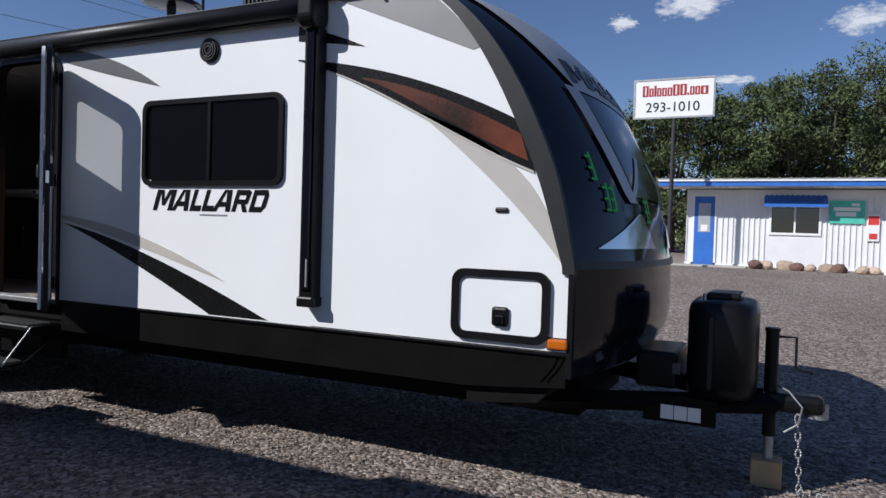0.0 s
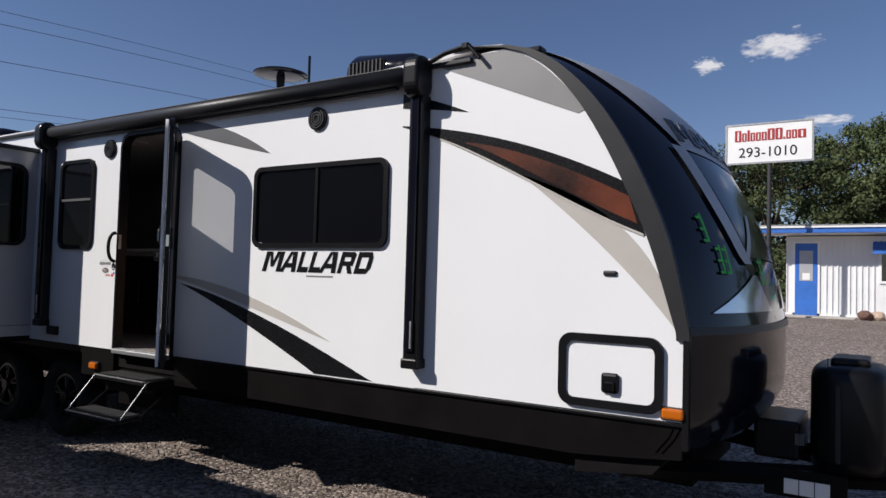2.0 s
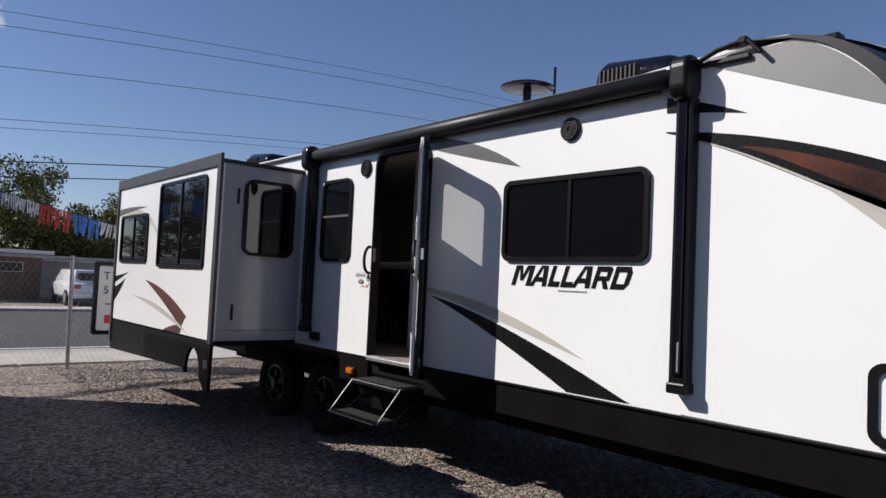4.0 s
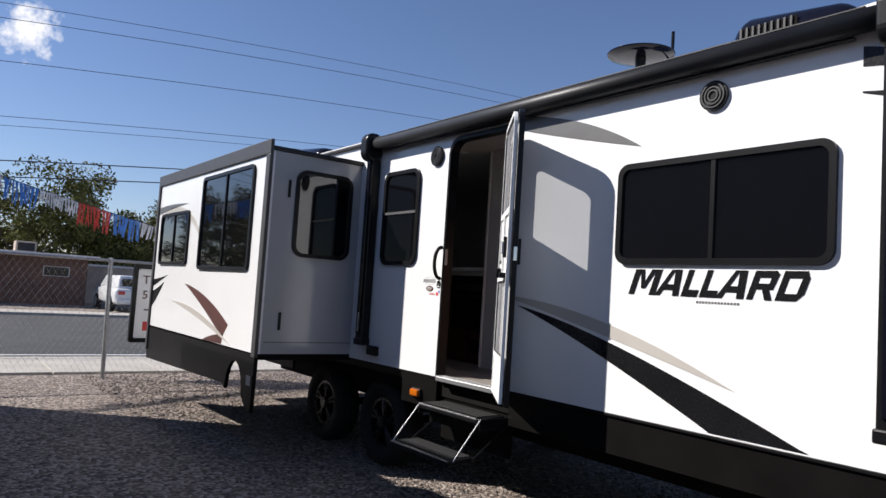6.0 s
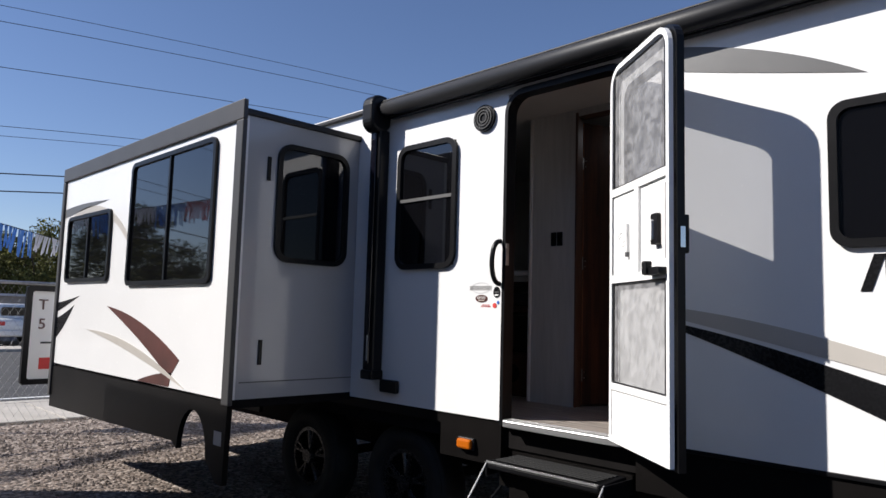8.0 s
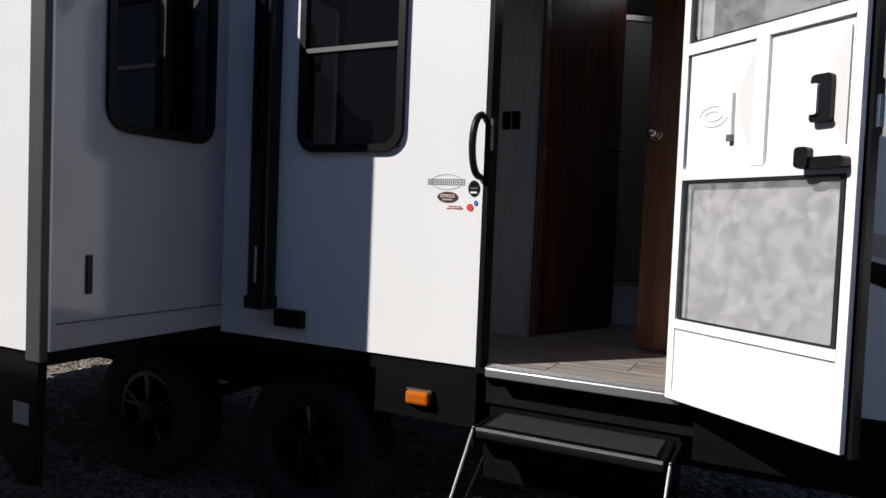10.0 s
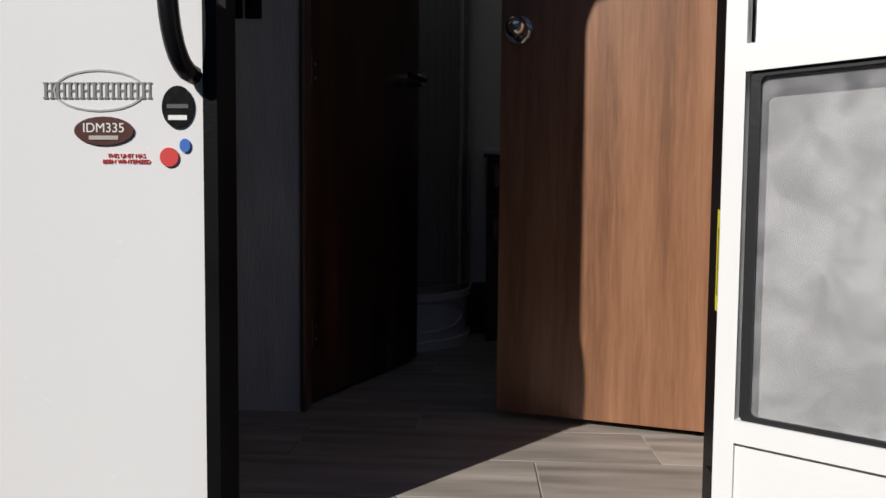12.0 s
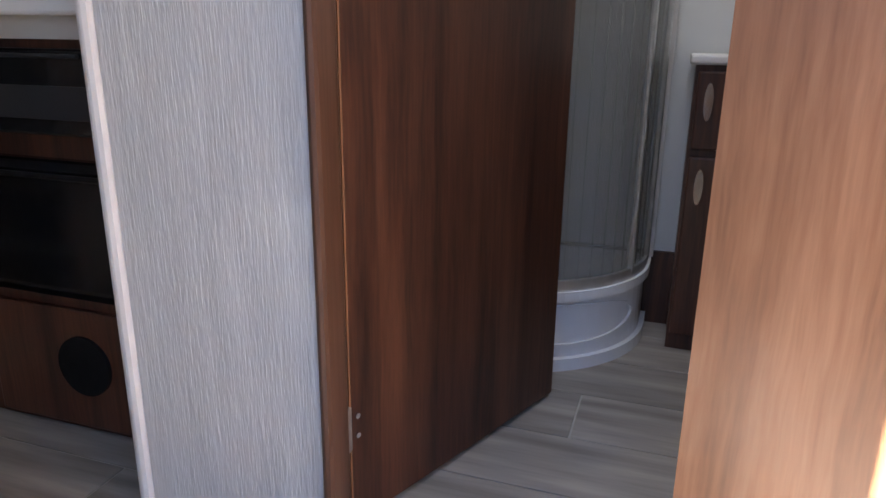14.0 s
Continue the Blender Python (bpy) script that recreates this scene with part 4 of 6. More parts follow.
def build_wheels():
    for x in (-1.33, -2.39):
        c = Vector((x, 0.2, 0.36))
        w = part("wheel", rod(bmesh.new(), c + Vector((0, -0.02, 0)), c + Vector((0, 0.1, 0)), 0.18, 24), M_UNDER, trailer, "black alloy trailer wheel")
        bm = bmesh.new()
        bmesh.ops.create_cone(bm, cap_ends=False, segments=40, radius1=0.36, radius2=0.36, depth=0.16, matrix=Matrix.Translation(c) @ pose(0, 0, 0, 90))
        o = lambda r: [(x + r * math.cos(t * 0.15708), 0.36 + r * math.sin(t * 0.15708)) for t in range(40)]
        ring(bm, o(0.36), o(0.21), on_y, c.y - 0.09, c.y + 0.09)
        ring(bm, o(0.34), o(0.23), on_y, c.y - 0.105, c.y - 0.08)
        part("tyre", bm, M_RUBBER, w, "black trailer tyre", True)
        rim = part("rim", ring(bmesh.new(), o(0.215), o(0.185), on_y, c.y - 0.085, c.y + 0.05), M_RIM, w, "black spoked alloy rim")
        for k in range(5):
            a = radians(90 + 72 * k)
            bm = bmesh.new()
            for d in (-0.16, 0.16):
                p0 = c + Vector((0.05 * math.cos(a), -0.075, 0.05 * math.sin(a)))
                p1 = c + Vector((0.195 * math.cos(a + d), -0.07, 0.195 * math.sin(a + d)))
                rod(bm, p0, p1, 0.014, 6)
            part("spoke", bm, M_RIM, w)
        part("hub", rod(bmesh.new(), c + Vector((0, -0.11, 0)), c + Vector((0, 0, 0)), 0.05, 18, 0.06), M_RIM, w, "dark hub cap")
    for x in (-1.33, -2.39):
        part("axle", rod(bmesh.new(), (x, 0.25, 0.36), (x, 2.2, 0.36), 0.035), M_UNDER, trailer)
    for x in (-1.33, -2.39):
        part("far_wheel", rod(bmesh.new(), (x, 2.1, 0.36), (x, 2.3, 0.36), 0.36, 32), M_RUBBER, trailer)


build_wheels()


def build_steps():
    st = part("entry_steps", bx(-0.37, 0.28, -0.10, 0.05, 0.56, 0.62), M_SKIRT, trailer, "folding black metal entry steps")
    for y0, y1, z in ((-0.21, 0.03, 0.70), (-0.43, -0.20, 0.45)):
        bm = bx(-0.36, 0.29, y0, y1, z - 0.03, z, bevel=0.008)
        for v in bm.verts:
            if v.co.y < y0 + 0.02:
                v.co.z -= 0.012
        t = part("tread", bm, M_BLACK, st, "black step tread with a grip mat")
        bm = bmesh.new()
        for k in range(6):
            box(bm, -0.33, 0.26, y0 + 0.03 + k * 0.032, y0 + 0.05 + k * 0.032, z, z + 0.004)
        part("grip", bm, M_RUBBER, t)
        part("nosing", bx(-0.355, 0.285, y0 - 0.006, y0 + 0.006, z - 0.012, z - 0.004), M_STEEL, t)
    for x in (-0.375, 0.305):
        part("side_bar", rod(bmesh.new(), (x, -0.19, 0.69), (x, -0.40, 0.44), 0.005), M_STEEL, st)
        part("side_bar", rod(bmesh.new(), (x, 0.02, 0.62), (x, -0.24, 0.44), 0.006), M_BLACK, st)
        part("hanger", bx(x - 0.006, x + 0.006, -0.20, 0.05, 0.62, 0.69, bevel=0.003), M_BLACK, st)


build_steps()

# ---- the open entry door: outer slab and screen door ----
HINGE, SWING = Vector((0.252, -0.073, 0)), radians(-37)


def leaf(u, v, d):
    """A place on the open door: along it, up, and out towards its screen face."""
    c, s = math.cos(SWING), math.sin(SWING)
    d = 0.65 * d if d < 0 else d
    return (HINGE.x + u * c + d * s, HINGE.y + u * s - d * c, v)


def build_door():
    L = 0.63
    b, t = FLOOR - 0.012, 2.615
    # outer slab lies 4 to 7 cm behind the screen door
    bm = bmesh.new()
    win = (0.13, 0.50, 1.93, 2.47)
    wall = wall_cells(0.02, L - 0.02, b + 0.02, t - 0.12, [win], leaf, -0.052, -0.082)
    dr = part("entry_door", wall, M_DOORW, trailer, "entry door standing open with a frosted window")
    o, i = arch(0.0, L, b, t, 0.10), arch(0.035, L - 0.035, b + 0.035, t - 0.035, 0.07)
    part("door_frame", ring(bmesh.new(), o, i, leaf, -0.045, -0.092), M_BLACK, dr, "black outer door frame")
    part("top_panel", prism(bmesh.new(), [(0.03, t - 0.12), (L - 0.03, t - 0.12), (L - 0.06, t - 0.04), (L - 0.12, t - 0.032), (0.12, t - 0.032), (0.06, t - 0.04)], leaf, -0.055, -0.08), M_DOORW, dr)
    part("window_frame", ring(bmesh.new(), rounded(0.105, 0.525, 1.905, 2.495, 0.07), rounded(0.135, 0.495, 1.935, 2.465, 0.05), leaf, -0.046, -0.09), M_TRIM, dr)
    p = part("door_glass", prism(bmesh.new(), rounded(0.13, 0.5, 1.93, 2.47, 0.05), leaf, -0.064, -0.070), M_CLEAR, dr, "frosted grey door glass")
    part("lock_box", prism(bmesh.new(), rounded(L - 0.075, L - 0.004, 1.68, 1.83, 0.01), leaf, -0.094, -0.12), M_BLACK, dr, "black door lock")
    part("strike", prism(bmesh.new(), [(L, 1.70), (L + 0.012, 1.70), (L + 0.012, 1.78), (L, 1.78)], leaf, -0.055, -0.085), M_CHROME, dr, "chrome latch on the door's edge")
    # screen door
    o, i = arch(0.01, L - 0.012, b + 0.012, t - 0.012, 0.10), arch(0.036, L - 0.038, b + 0.036, t - 0.036, 0.075)
    sd = part("screen_door", ring(bmesh.new(), o, i, leaf, 0.0, -0.03), M_DOORW, trailer, "white-framed screen door with grey mesh, folded open")
    for z0, z1 in ((1.105, 1.135), (1.585, 1.62), (1.985, 2.02)):
        part("rail", prism(bmesh.new(), [(0.036, z0), (L - 0.038, z0), (L - 0.038, z1), (0.036, z1)], leaf, 0.002, -0.028), M_DOORW, sd)
    part("kick_panel", prism(bmesh.new(), [(0.034, b + 0.03), (L - 0.036, b + 0.03), (L - 0.036, 1.11), (0.034, 1.11)], leaf, -0.008, -0.014), M_DOORW, sd)
    for z0, z1 in ((1.13, 1.59), (2.015, t - 0.04)):
        part("mesh", prism(bmesh.new(), rounded(0.04, L - 0.042, z0, z1, 0.02 if z0 < 2 else 0.07), leaf, -0.014, -0.016), M_MESH, sd, "grey insect mesh")
        part("gasket", ring(bmesh.new(), rounded(0.042, L - 0.044, z0, z1, 0.012), rounded(0.054, L - 0.056, z0 + 0.012, z1 - 0.012, 0.008), leaf, -0.004, -0.014), M_TRIM, sd)
    # slider panel with its finger pull and oval relief
    part("slider_panel", prism(bmesh.new(), [(0.045, 1.618), (0.30, 1.618), (0.30, 1.988), (0.045, 1.988)], leaf, -0.010, -0.016), M_DOORW, sd)
    part("fixed_panel", prism(bmesh.new(), [(0.34, 1.618), (L - 0.045, 1.618), (L - 0.045, 1.988), (0.34, 1.988)], leaf, -0.014, -0.02), M_DOORW, sd)
    part("stile", prism(bmesh.new(), [(0.298, 1.618), (0.342, 1.618), (0.342, 1.988), (0.298, 1.988)], leaf, 0.004, -0.024), M_DOORW, sd)
    # pulls a greyer white than the door: the shade of their hollow, as colour
    for u in (0.296, L - 0.05):
        arc = [(u, 1.66)] + [(u - 0.055 * math.sin(q), 1.66 + 0.30 * q / math.pi) for q in np.linspace(0.1, 3.04, 12)] + [(u, 1.96)]
        part("finger_pull", prism(bmesh.new(), arc, leaf, -0.010, -0.004), M_EDGE, sd)
    e = lambda a, c: [(0.145 + a * math.cos(q * 0.2618), 1.78 + c * math.sin(q * 0.2618)) for q in range(24)]
    part("oval_relief", ring(bmesh.new(), e(0.058, 0.034), e(0.052, 0.029), leaf, -0.010, -0.006), M_DOORW, sd)
    part("oval_relief", ring(bmesh.new(), e(0.036, 0.017), e(0.031, 0.013), leaf, -0.010, -0.006), M_DOORW, sd)
    part("slider_tab", prism(bmesh.new(), [(0.212, 1.70), (0.228, 1.70), (0.226, 1.84), (0.214, 1.84)], leaf, -0.010, 0.008), M_DOORW, sd)
    part("tab_tip", prism(bmesh.new(), [(0.212, 1.695), (0.228, 1.695), (0.228, 1.715), (0.212, 1.715)], leaf, -0.008, 0.010), M_GREY, sd)
    lk = part("screen_latch", prism(bmesh.new(), rounded(0.485, 0.545, 1.72, 1.845, 0.012), leaf, -0.014, 0.014), M_BLACK, sd, "black screen door latch")
    part("latch_lever", prism(bmesh.new(), rounded(0.487, 0.512, 1.74, 1.82, 0.006), leaf, 0.014, 0.024), M_SIGN, lk)
    ht = part("door_catch", prism(bmesh.new(), rounded(0.47, 0.60, 1.598, 1.628, 0.01), leaf, 0.0, 0.035), M_BLACK, sd, "black bolt that ties both doors together")
    part("knob", prism(bmesh.new(), rounded(0.47, 0.51, 1.60, 1.655, 0.012), leaf, 0.02, 0.045), M_BLACK, ht)
    for z in (1.0, 1.75, 2.5):
        bm = rod(bmesh.new(), (0.290, -0.045, z - 0.05), (0.290, -0.045, z + 0.05), 0.011)
        box(bm, 0.270, 0.300, -0.045, -0.018, z - 0.045, z + 0.045)
        part("hinge", bm, M_BLACK, dr)


build_door()

# ---- hitch ----
def build_hitch():
    bm = bmesh.new()
    for s in (-1, 1):
        rod(bm, (3.7, 1.25 + s * 0.75, 0.50), (5.10, 1.25 + s * 0.05, 0.50), 0.06, 4)
    tg = part("drawbar", bm, M_SKIRT, trailer, "black steel A-frame drawbar")
    part("coupler", bx(5.02, 5.36, 1.17, 1.33, 0.46, 0.57, bevel=0.035), M_BLACK, tg, "black ball coupler")
    part("coupler_lip", rod(bmesh.new(), (5.32, 1.25, 0.44), (5.32, 1.25, 0.52), 0.062, 16), M_STEEL, tg)
    for k in range(3):
        part("sticker", bx(4.50 + k * 0.075, 4.57 + k * 0.075, 0.82, 0.826, 0.42, 0.50), M_SIGN, tg, "small white safety label")
    part("label_backing", bx(4.40, 4.80, 0.828, 0.86, 0.40, 0.55), M_SKIRT, tg)
    # two gas bottles under one moulded cover
    prof = [(0.0, 0.55), (0.225, 0.55), (0.235, 0.62), (0.232, 1.03), (0.222, 1.075), (0.195, 1.10), (0.08, 1.115), (0, 1.12)]
    bm = bmesh.new()
    rows = []
    for r, z in prof[1:-1]:
        rows.append([bm.verts.new((4.80 + r * 0.86 * math.copysign(abs(math.cos(a)) ** 0.6, math.cos(a)), 1.25 + (r + 0.12) * math.copysign(abs(math.sin(a)) ** 0.6, math.sin(a)), z)) for a in np.linspace(0, 2 * math.pi, 33)[:-1]])
    for p, q in zip(rows, rows[1:]):
        for i in range(32):
            bm.faces.new((p[i], p[(i + 1) % 32], q[(i + 1) % 32], q[i]))
    bm.faces.new(rows[0])
    bm.faces.new(rows[-1][::-1])
    g = part("gas_cover", bm, M_BLACK, trailer, "black moulded gas bottle cover", True)
    part("cover_hatch", bx(4.70, 4.90, 1.08, 1.42, 1.10, 1.15, bevel=0.02), M_BLACK, g)
    part("cover_rib", bx(4.735, 4.765, 0.885, 0.905, 0.60, 1.02, bevel=0.006), M_TRIM, g)
    part("wing_nut", rod(bmesh.new(), (4.70, 1.0, 1.08), (4.70, 1.0, 1.15), 0.01), M_STEEL, g)
    bt = part("battery_box", bx(4.32, 4.56, 0.98, 1.5, 0.56, 0.78, bevel=0.02), M_BLACK, trailer, "black battery box on the drawbar")
    for k in range(4):
        part("vent_rib", bx(4.54 + k * 0.012, 4.548 + k * 0.012, 0.95, 0.98, 0.66, 0.72), M_GREY, bt)
    jk = part("tongue_jack", rod(bmesh.new(), (5.07, 1.25, 0.30), (5.07, 1.25, 0.93), 0.038, 18), M_BLACK, trailer, "black tongue jack with a crank handle")
    part("jack_cap", rod(bmesh.new(), (5.07, 1.25, 0.93), (5.07, 1.25, 0.95), 0.044, 18), M_BLACK, jk)
    part("inner_tube", rod(bmesh.new(), (5.07, 1.25, 0.16), (5.07, 1.25, 0.32), 0.028, 14), M_STEEL, jk)
    part("crank", chain(bmesh.new(), [Vector(p) for p in ((5.10, 1.25, 0.90), (5.20, 1.25, 0.90), (5.20, 1.22, 0.72), (5.29, 1.22, 0.70))], 0.009), M_BLACK, jk, "black crank handle")
    ch = part("safety_chain", bmesh_links((5.22, 1.15, 0.44), (5.24, 1.10, 0.05), 9), M_STEEL, trailer, "galvanised safety chain", True)
    pts = [Vector((5.10, 1.2, 0.62)), Vector((5.17, 1.12, 0.60)), Vector((5.24, 1.1, 0.52)), Vector((5.22, 1.1, 0.42)), Vector((5.15, 1.12, 0.36))]
    part("breakaway_cable", chain(bmesh.new(), pts, 0.006, 6), M_STEEL, trailer)


def bmesh_links(a, b, n):
    bm = bmesh.new()
    a, b = Vector(a), Vector(b)
    for k in range(n):
        c = a.lerp(b, k / (n - 1))
        m = Matrix.Translation(c) @ pose(0, 0, 0, 90, 0, 90 * (k % 2))
        ps = [m @ Vector((0.014 * math.cos(q), 0.030 * math.sin(q), 0)) for q in np.linspace(0, 2 * math.pi, 11)]
        for p, q in zip(ps, ps[1:]):
            rod(bm, p, q, 0.0055, 5)
    return bm


build_hitch()
blk = part("wooden_block", bx(4.98, 5.15, 1.17, 1.33, 0.0, 0.16, bevel=0.006), M_PINE, None)
tagged(blk, "pale pine block under the tongue jack", "wooden block")
bm = bmesh_links((5.25, 1.08, 0.03), (5.75, 0.95, 0.02), 12)
tagged(part("loose_chain", bm, M_STEEL, None, smooth=True), "galvanised chain end lying on gravel", "chain")

# ---- inside the trailer ----
CEIL = 2.765


def build_interior():
    structure("ceiling", bx(REAR, 3.2, 0.046, SIDE - 0.001, CEIL, CEIL + 0.04), M_WALLIN, "pale panelled ceiling of the trailer")
    structure("wall_rear", bx(REAR + 0.001, REAR + 0.03, 0.046, SIDE - 0.001, FLOOR, CEIL), M_WALLIN, "pale wall at the rear of the room")
    structure("wall_far", bx(REAR + 0.031, 3.2, SIDE - 0.02, SIDE - 0.001, FLOOR, CEIL), M_WALLIN, "pale wall opposite the entry")
    structure("wall_lining", wall_cells(REAR + 0.031, 0.55, FLOOR, CEIL, [(-0.45, 0.32, FLOOR - 0.1, 2.67), (-1.36, -0.80, 1.68, 2.50), (-4.9, -1.85, FLOOR - 0.1, 2.6)], on_y, 0.046, 0.062), M_WALLIN, "pale lining of the entry side wall")
    structure("wall_bedroom", bx(0.575, 0.61, 0.063, SIDE - 0.021, FLOOR, CEIL), M_PANEL, "grey wall between entry and bedroom")
    structure("wall_bath", wall_cells(-0.86, 0.574, FLOOR, CEIL, [(-0.503, 0.22, FLOOR - 0.1, 2.72)], on_y, 0.772, 0.812), M_PANEL, "grey textured wallpaper partition beside the bathroom door")
    structure("wall_shower", bx(-0.86, -0.83, 0.813, SIDE - 0.021, FLOOR, CEIL), M_WALLIN, "pale wall between bathroom and kitchen")
    structure("wall_vanity", bx(-0.829, 0.574, 1.985, 2.02, FLOOR, CEIL), M_WALLIN, "pale bathroom wall behind the vanity")
    structure("baseboard", bx(-0.83, 0.574, 1.970, 1.9845, FLOOR, FLOOR + 0.22), M_WDARK, "dark baseboard along the bathroom wall")
    structure("trim_edge", bx(-0.886, -0.861, 0.760, 0.824, FLOOR, CEIL, bevel=0.010), M_EDGE, "white rounded edging of the partition")
    for x0, x1 in ((-0.517, -0.499), (0.212, 0.24)):
        structure("trim_casing", bx(x0, x1, 0.757 if x0 < 0 else 0.775, 0.83, FLOOR, 2.745, bevel=0.010), M_JAMB, "brown rounded bathroom door casing")
    structure("trim_head", bx(-0.498, 0.212, 0.776, 0.83, 2.70, 2.745, bevel=0.01), M_JAMB, "brown head of the bathroom door casing")
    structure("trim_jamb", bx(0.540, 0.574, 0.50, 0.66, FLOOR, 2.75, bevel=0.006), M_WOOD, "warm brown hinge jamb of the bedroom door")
    # light switches on the partition
    for x0 in (-0.706, -0.657):
        sw = thing("light_switch", (x0 + 0.02, 0.769, 1.887), "black rocker switch plate on the grey partition", "switch", "switches on the partition")
        part("plate", bx(x0, x0 + 0.043, 0.765, 0.772, 1.887, 1.977, bevel=0.003), M_BLACK, sw)
        part("rocker", bx(x0 + 0.012, x0 + 0.031, 0.760, 0.765, 1.912, 1.952, bevel=0.002), M_OVEN, sw)
    # bathroom door, swung inwards
    hx, hy, ang, L = -0.503, 0.840, radians(68.0), 0.622
    c, s = math.cos(ang), math.sin(ang)

    def bath(u, v, d):
        return (hx + u * c + d * s, hy + u * s - d * c, v)
    bd = thing("bathroom_door", (hx, hy, FLOOR + 0.015), "dark walnut bathroom door standing open", "door")
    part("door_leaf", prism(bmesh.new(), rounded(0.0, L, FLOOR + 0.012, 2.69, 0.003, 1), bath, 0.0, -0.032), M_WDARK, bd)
    # strip of paler wood stands in for light catching the edge
    part("lit_edge", prism(bmesh.new(), [(-0.003, FLOOR + 0.013), (0.0, FLOOR + 0.013), (0.0, 2.689), (-0.003, 2.689)], bath, -0.001, -0.031), M_WOOD, bd, "door edge with the light on it painted as paler wood")
    for z in (1.109, 1.811, 2.46):
        h = part("hinge", bx(hx - 0.006, hx + 0.002, hy - 0.020, hy - 0.002, z - 0.08, z, bevel=0.002), M_STEEL, bd, "steel butt hinge")
        bm = bmesh.new()
        for q in (0.022, 0.058):
            rod(bm, bath(0.012, z - q, 0.0), bath(0.012, z - q, 0.003), 0.005, 8)
        part("screw", bm, M_CHROME, h)
    for d0, d1 in ((0.0, 0.05), (-0.032, -0.08)):
        k = part("lever", rod(bmesh.new(), bath(L - 0.06, 1.837, d0), bath(L - 0.06, 1.837, d1), 0.022, 18), M_CHROME, bd, "chrome lever handle")
        part("grip", rod(bmesh.new(), bath(L - 0.05, 1.837, d1), bath(L - 0.16, 1.837, d1), 0.009, 10), M_BLACK, k)
    # bedroom door, swung open in front of the partition
    wd = thing("bedroom_door", (0.53, 0.72, FLOOR + 0.02), "warm walnut bedroom door standing open, half in sunlight", "door")

    def bed(u, v, d):
        a = math.atan2(0.155, -0.53)
        return (0.536 + u * math.cos(a) + d * math.sin(a), 0.645 + u * math.sin(a) - d * math.cos(a), v)
    LL = 0.555
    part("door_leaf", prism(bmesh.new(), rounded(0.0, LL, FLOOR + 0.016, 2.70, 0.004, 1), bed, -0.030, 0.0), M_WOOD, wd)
    kb = part("knob", rod(bmesh.new(), bed(LL - 0.048, 1.85, 0.0), bed(LL - 0.048, 1.85, -0.036 - 0.006), 0.034, 24), M_CHROME, wd, "brushed steel door knob")
    bm = bmesh.new()
    bmesh.ops.create_uvsphere(bm, u_segments=20, v_segments=12, radius=0.026, matrix=Matrix.Translation(bed(LL - 0.048, 1.85, -0.075)))
    rod(bm, bed(LL - 0.048, 1.85, -0.04), bed(LL - 0.048, 1.85, -0.06), 0.013, 14)
    part("knob_ball", bm, M_CHROME, kb, "", True)
    for z in (1.15, 1.75, 2.4):
        part("hinge", bx(0.535, 0.541, 0.66, 0.695, z - 0.04, z + 0.04, bevel=0.002), M_STEEL, wd)
    # shower tray with a rounded corner and curved glass
    sx0, sx1, sy0, sy1, R = -0.828, -0.095, 1.51, 1.969, 0.36

    def curve(off, n=16):
        return [(sx0, sy0 - off), (sx1 - R, sy0 - off)] + [(sx1 - R + (R + off) * math.sin(t), sy0 + R - (R + off) * math.cos(t)) for t in np.linspace(0, math.pi / 2, n)][1:] + [(sx1 + off, sy1)]
    sh = thing("shower", (-0.55, 2.05, FLOOR), "white corner shower with a curved glass front", "shower")
    tray = part("tray", prism(bmesh.new(), curve(-0.008) + [(sx0, sy1)], on_z, FLOOR, 1.06), M_TUB, sh, "white acrylic shower tray")
    part("rim", prism(bmesh.new(), curve(0.008) + [(sx0, sy1)], on_z, 1.06, 1.085), M_TUB, sh)
    part("foot", prism(bmesh.new(), curve(0.006) + [(sx0, sy1)], on_z, FLOOR, 0.905), M_TUB, sh)
    e0 = [(0.22 + 0.24 * math.cos(q * 0.2618), 0.99 + 0.058 * math.sin(q * 0.2618)) for q in range(24)]
    e1 = [(0.22 + 0.228 * math.cos(q * 0.2618), 0.99 + 0.048 * math.sin(q * 0.2618)) for q in range(24)]

    def wrap(u, v, d):
        t = max(0.0, min(1.0, u / 0.58)) * math.pi / 2
        return (sx1 - R + (R - 0.008 + d) * math.sin(t), sy0 + R - (R - 0.008 + d) * math.cos(t), v)
    part("oval_relief", ring(bmesh.new(), e0, e1, wrap, 0.0, 0.006), M_TUB, tray)
    for z in (1.085, 2.60):
        o, i = curve(0.0), curve(-0.022)
        bm = bmesh.new()
        for k in range(len(o) - 1):
            prism(bm, [o[k], o[k + 1], i[k + 1], i[k]], on_z, z, z + 0.028)
        part("frame_rail", bm, M_ALU, sh, "aluminium shower rail")
    o, i = curve(-0.008), curve(-0.013)
    bm = bmesh.new()
    for k in range(len(o) - 1):
        prism(bm, [o[k], o[k + 1], i[k + 1], i[k]], on_z, 1.11, 2.61)
    bmesh.ops.remove_doubles(bm, verts=bm.verts, dist=1e-4)
    gl = part("curved_glass", bm, M_SHOWER, sh, "frosted grey curved shower glass")
    for k in (5, 12, 16):
        x, y = o[k]
        part("upright", rod(bmesh.new(), (x, y, 1.10), (x, y, 2.62), 0.011, 8), M_ALU if k > 5 else M_GREY, sh, "aluminium glass upright")
    part("wall_profile", bx(sx1 - 0.02, sx1 + 0.012, sy1 - 0.03, sy1, 1.085, 2.62), M_EDGE, sh)
    # bathroom cabinet
    cb = thing("vanity_cabinet", (0.2, 1.9, FLOOR), "dark walnut bathroom vanity with oval pulls", "cabinet")
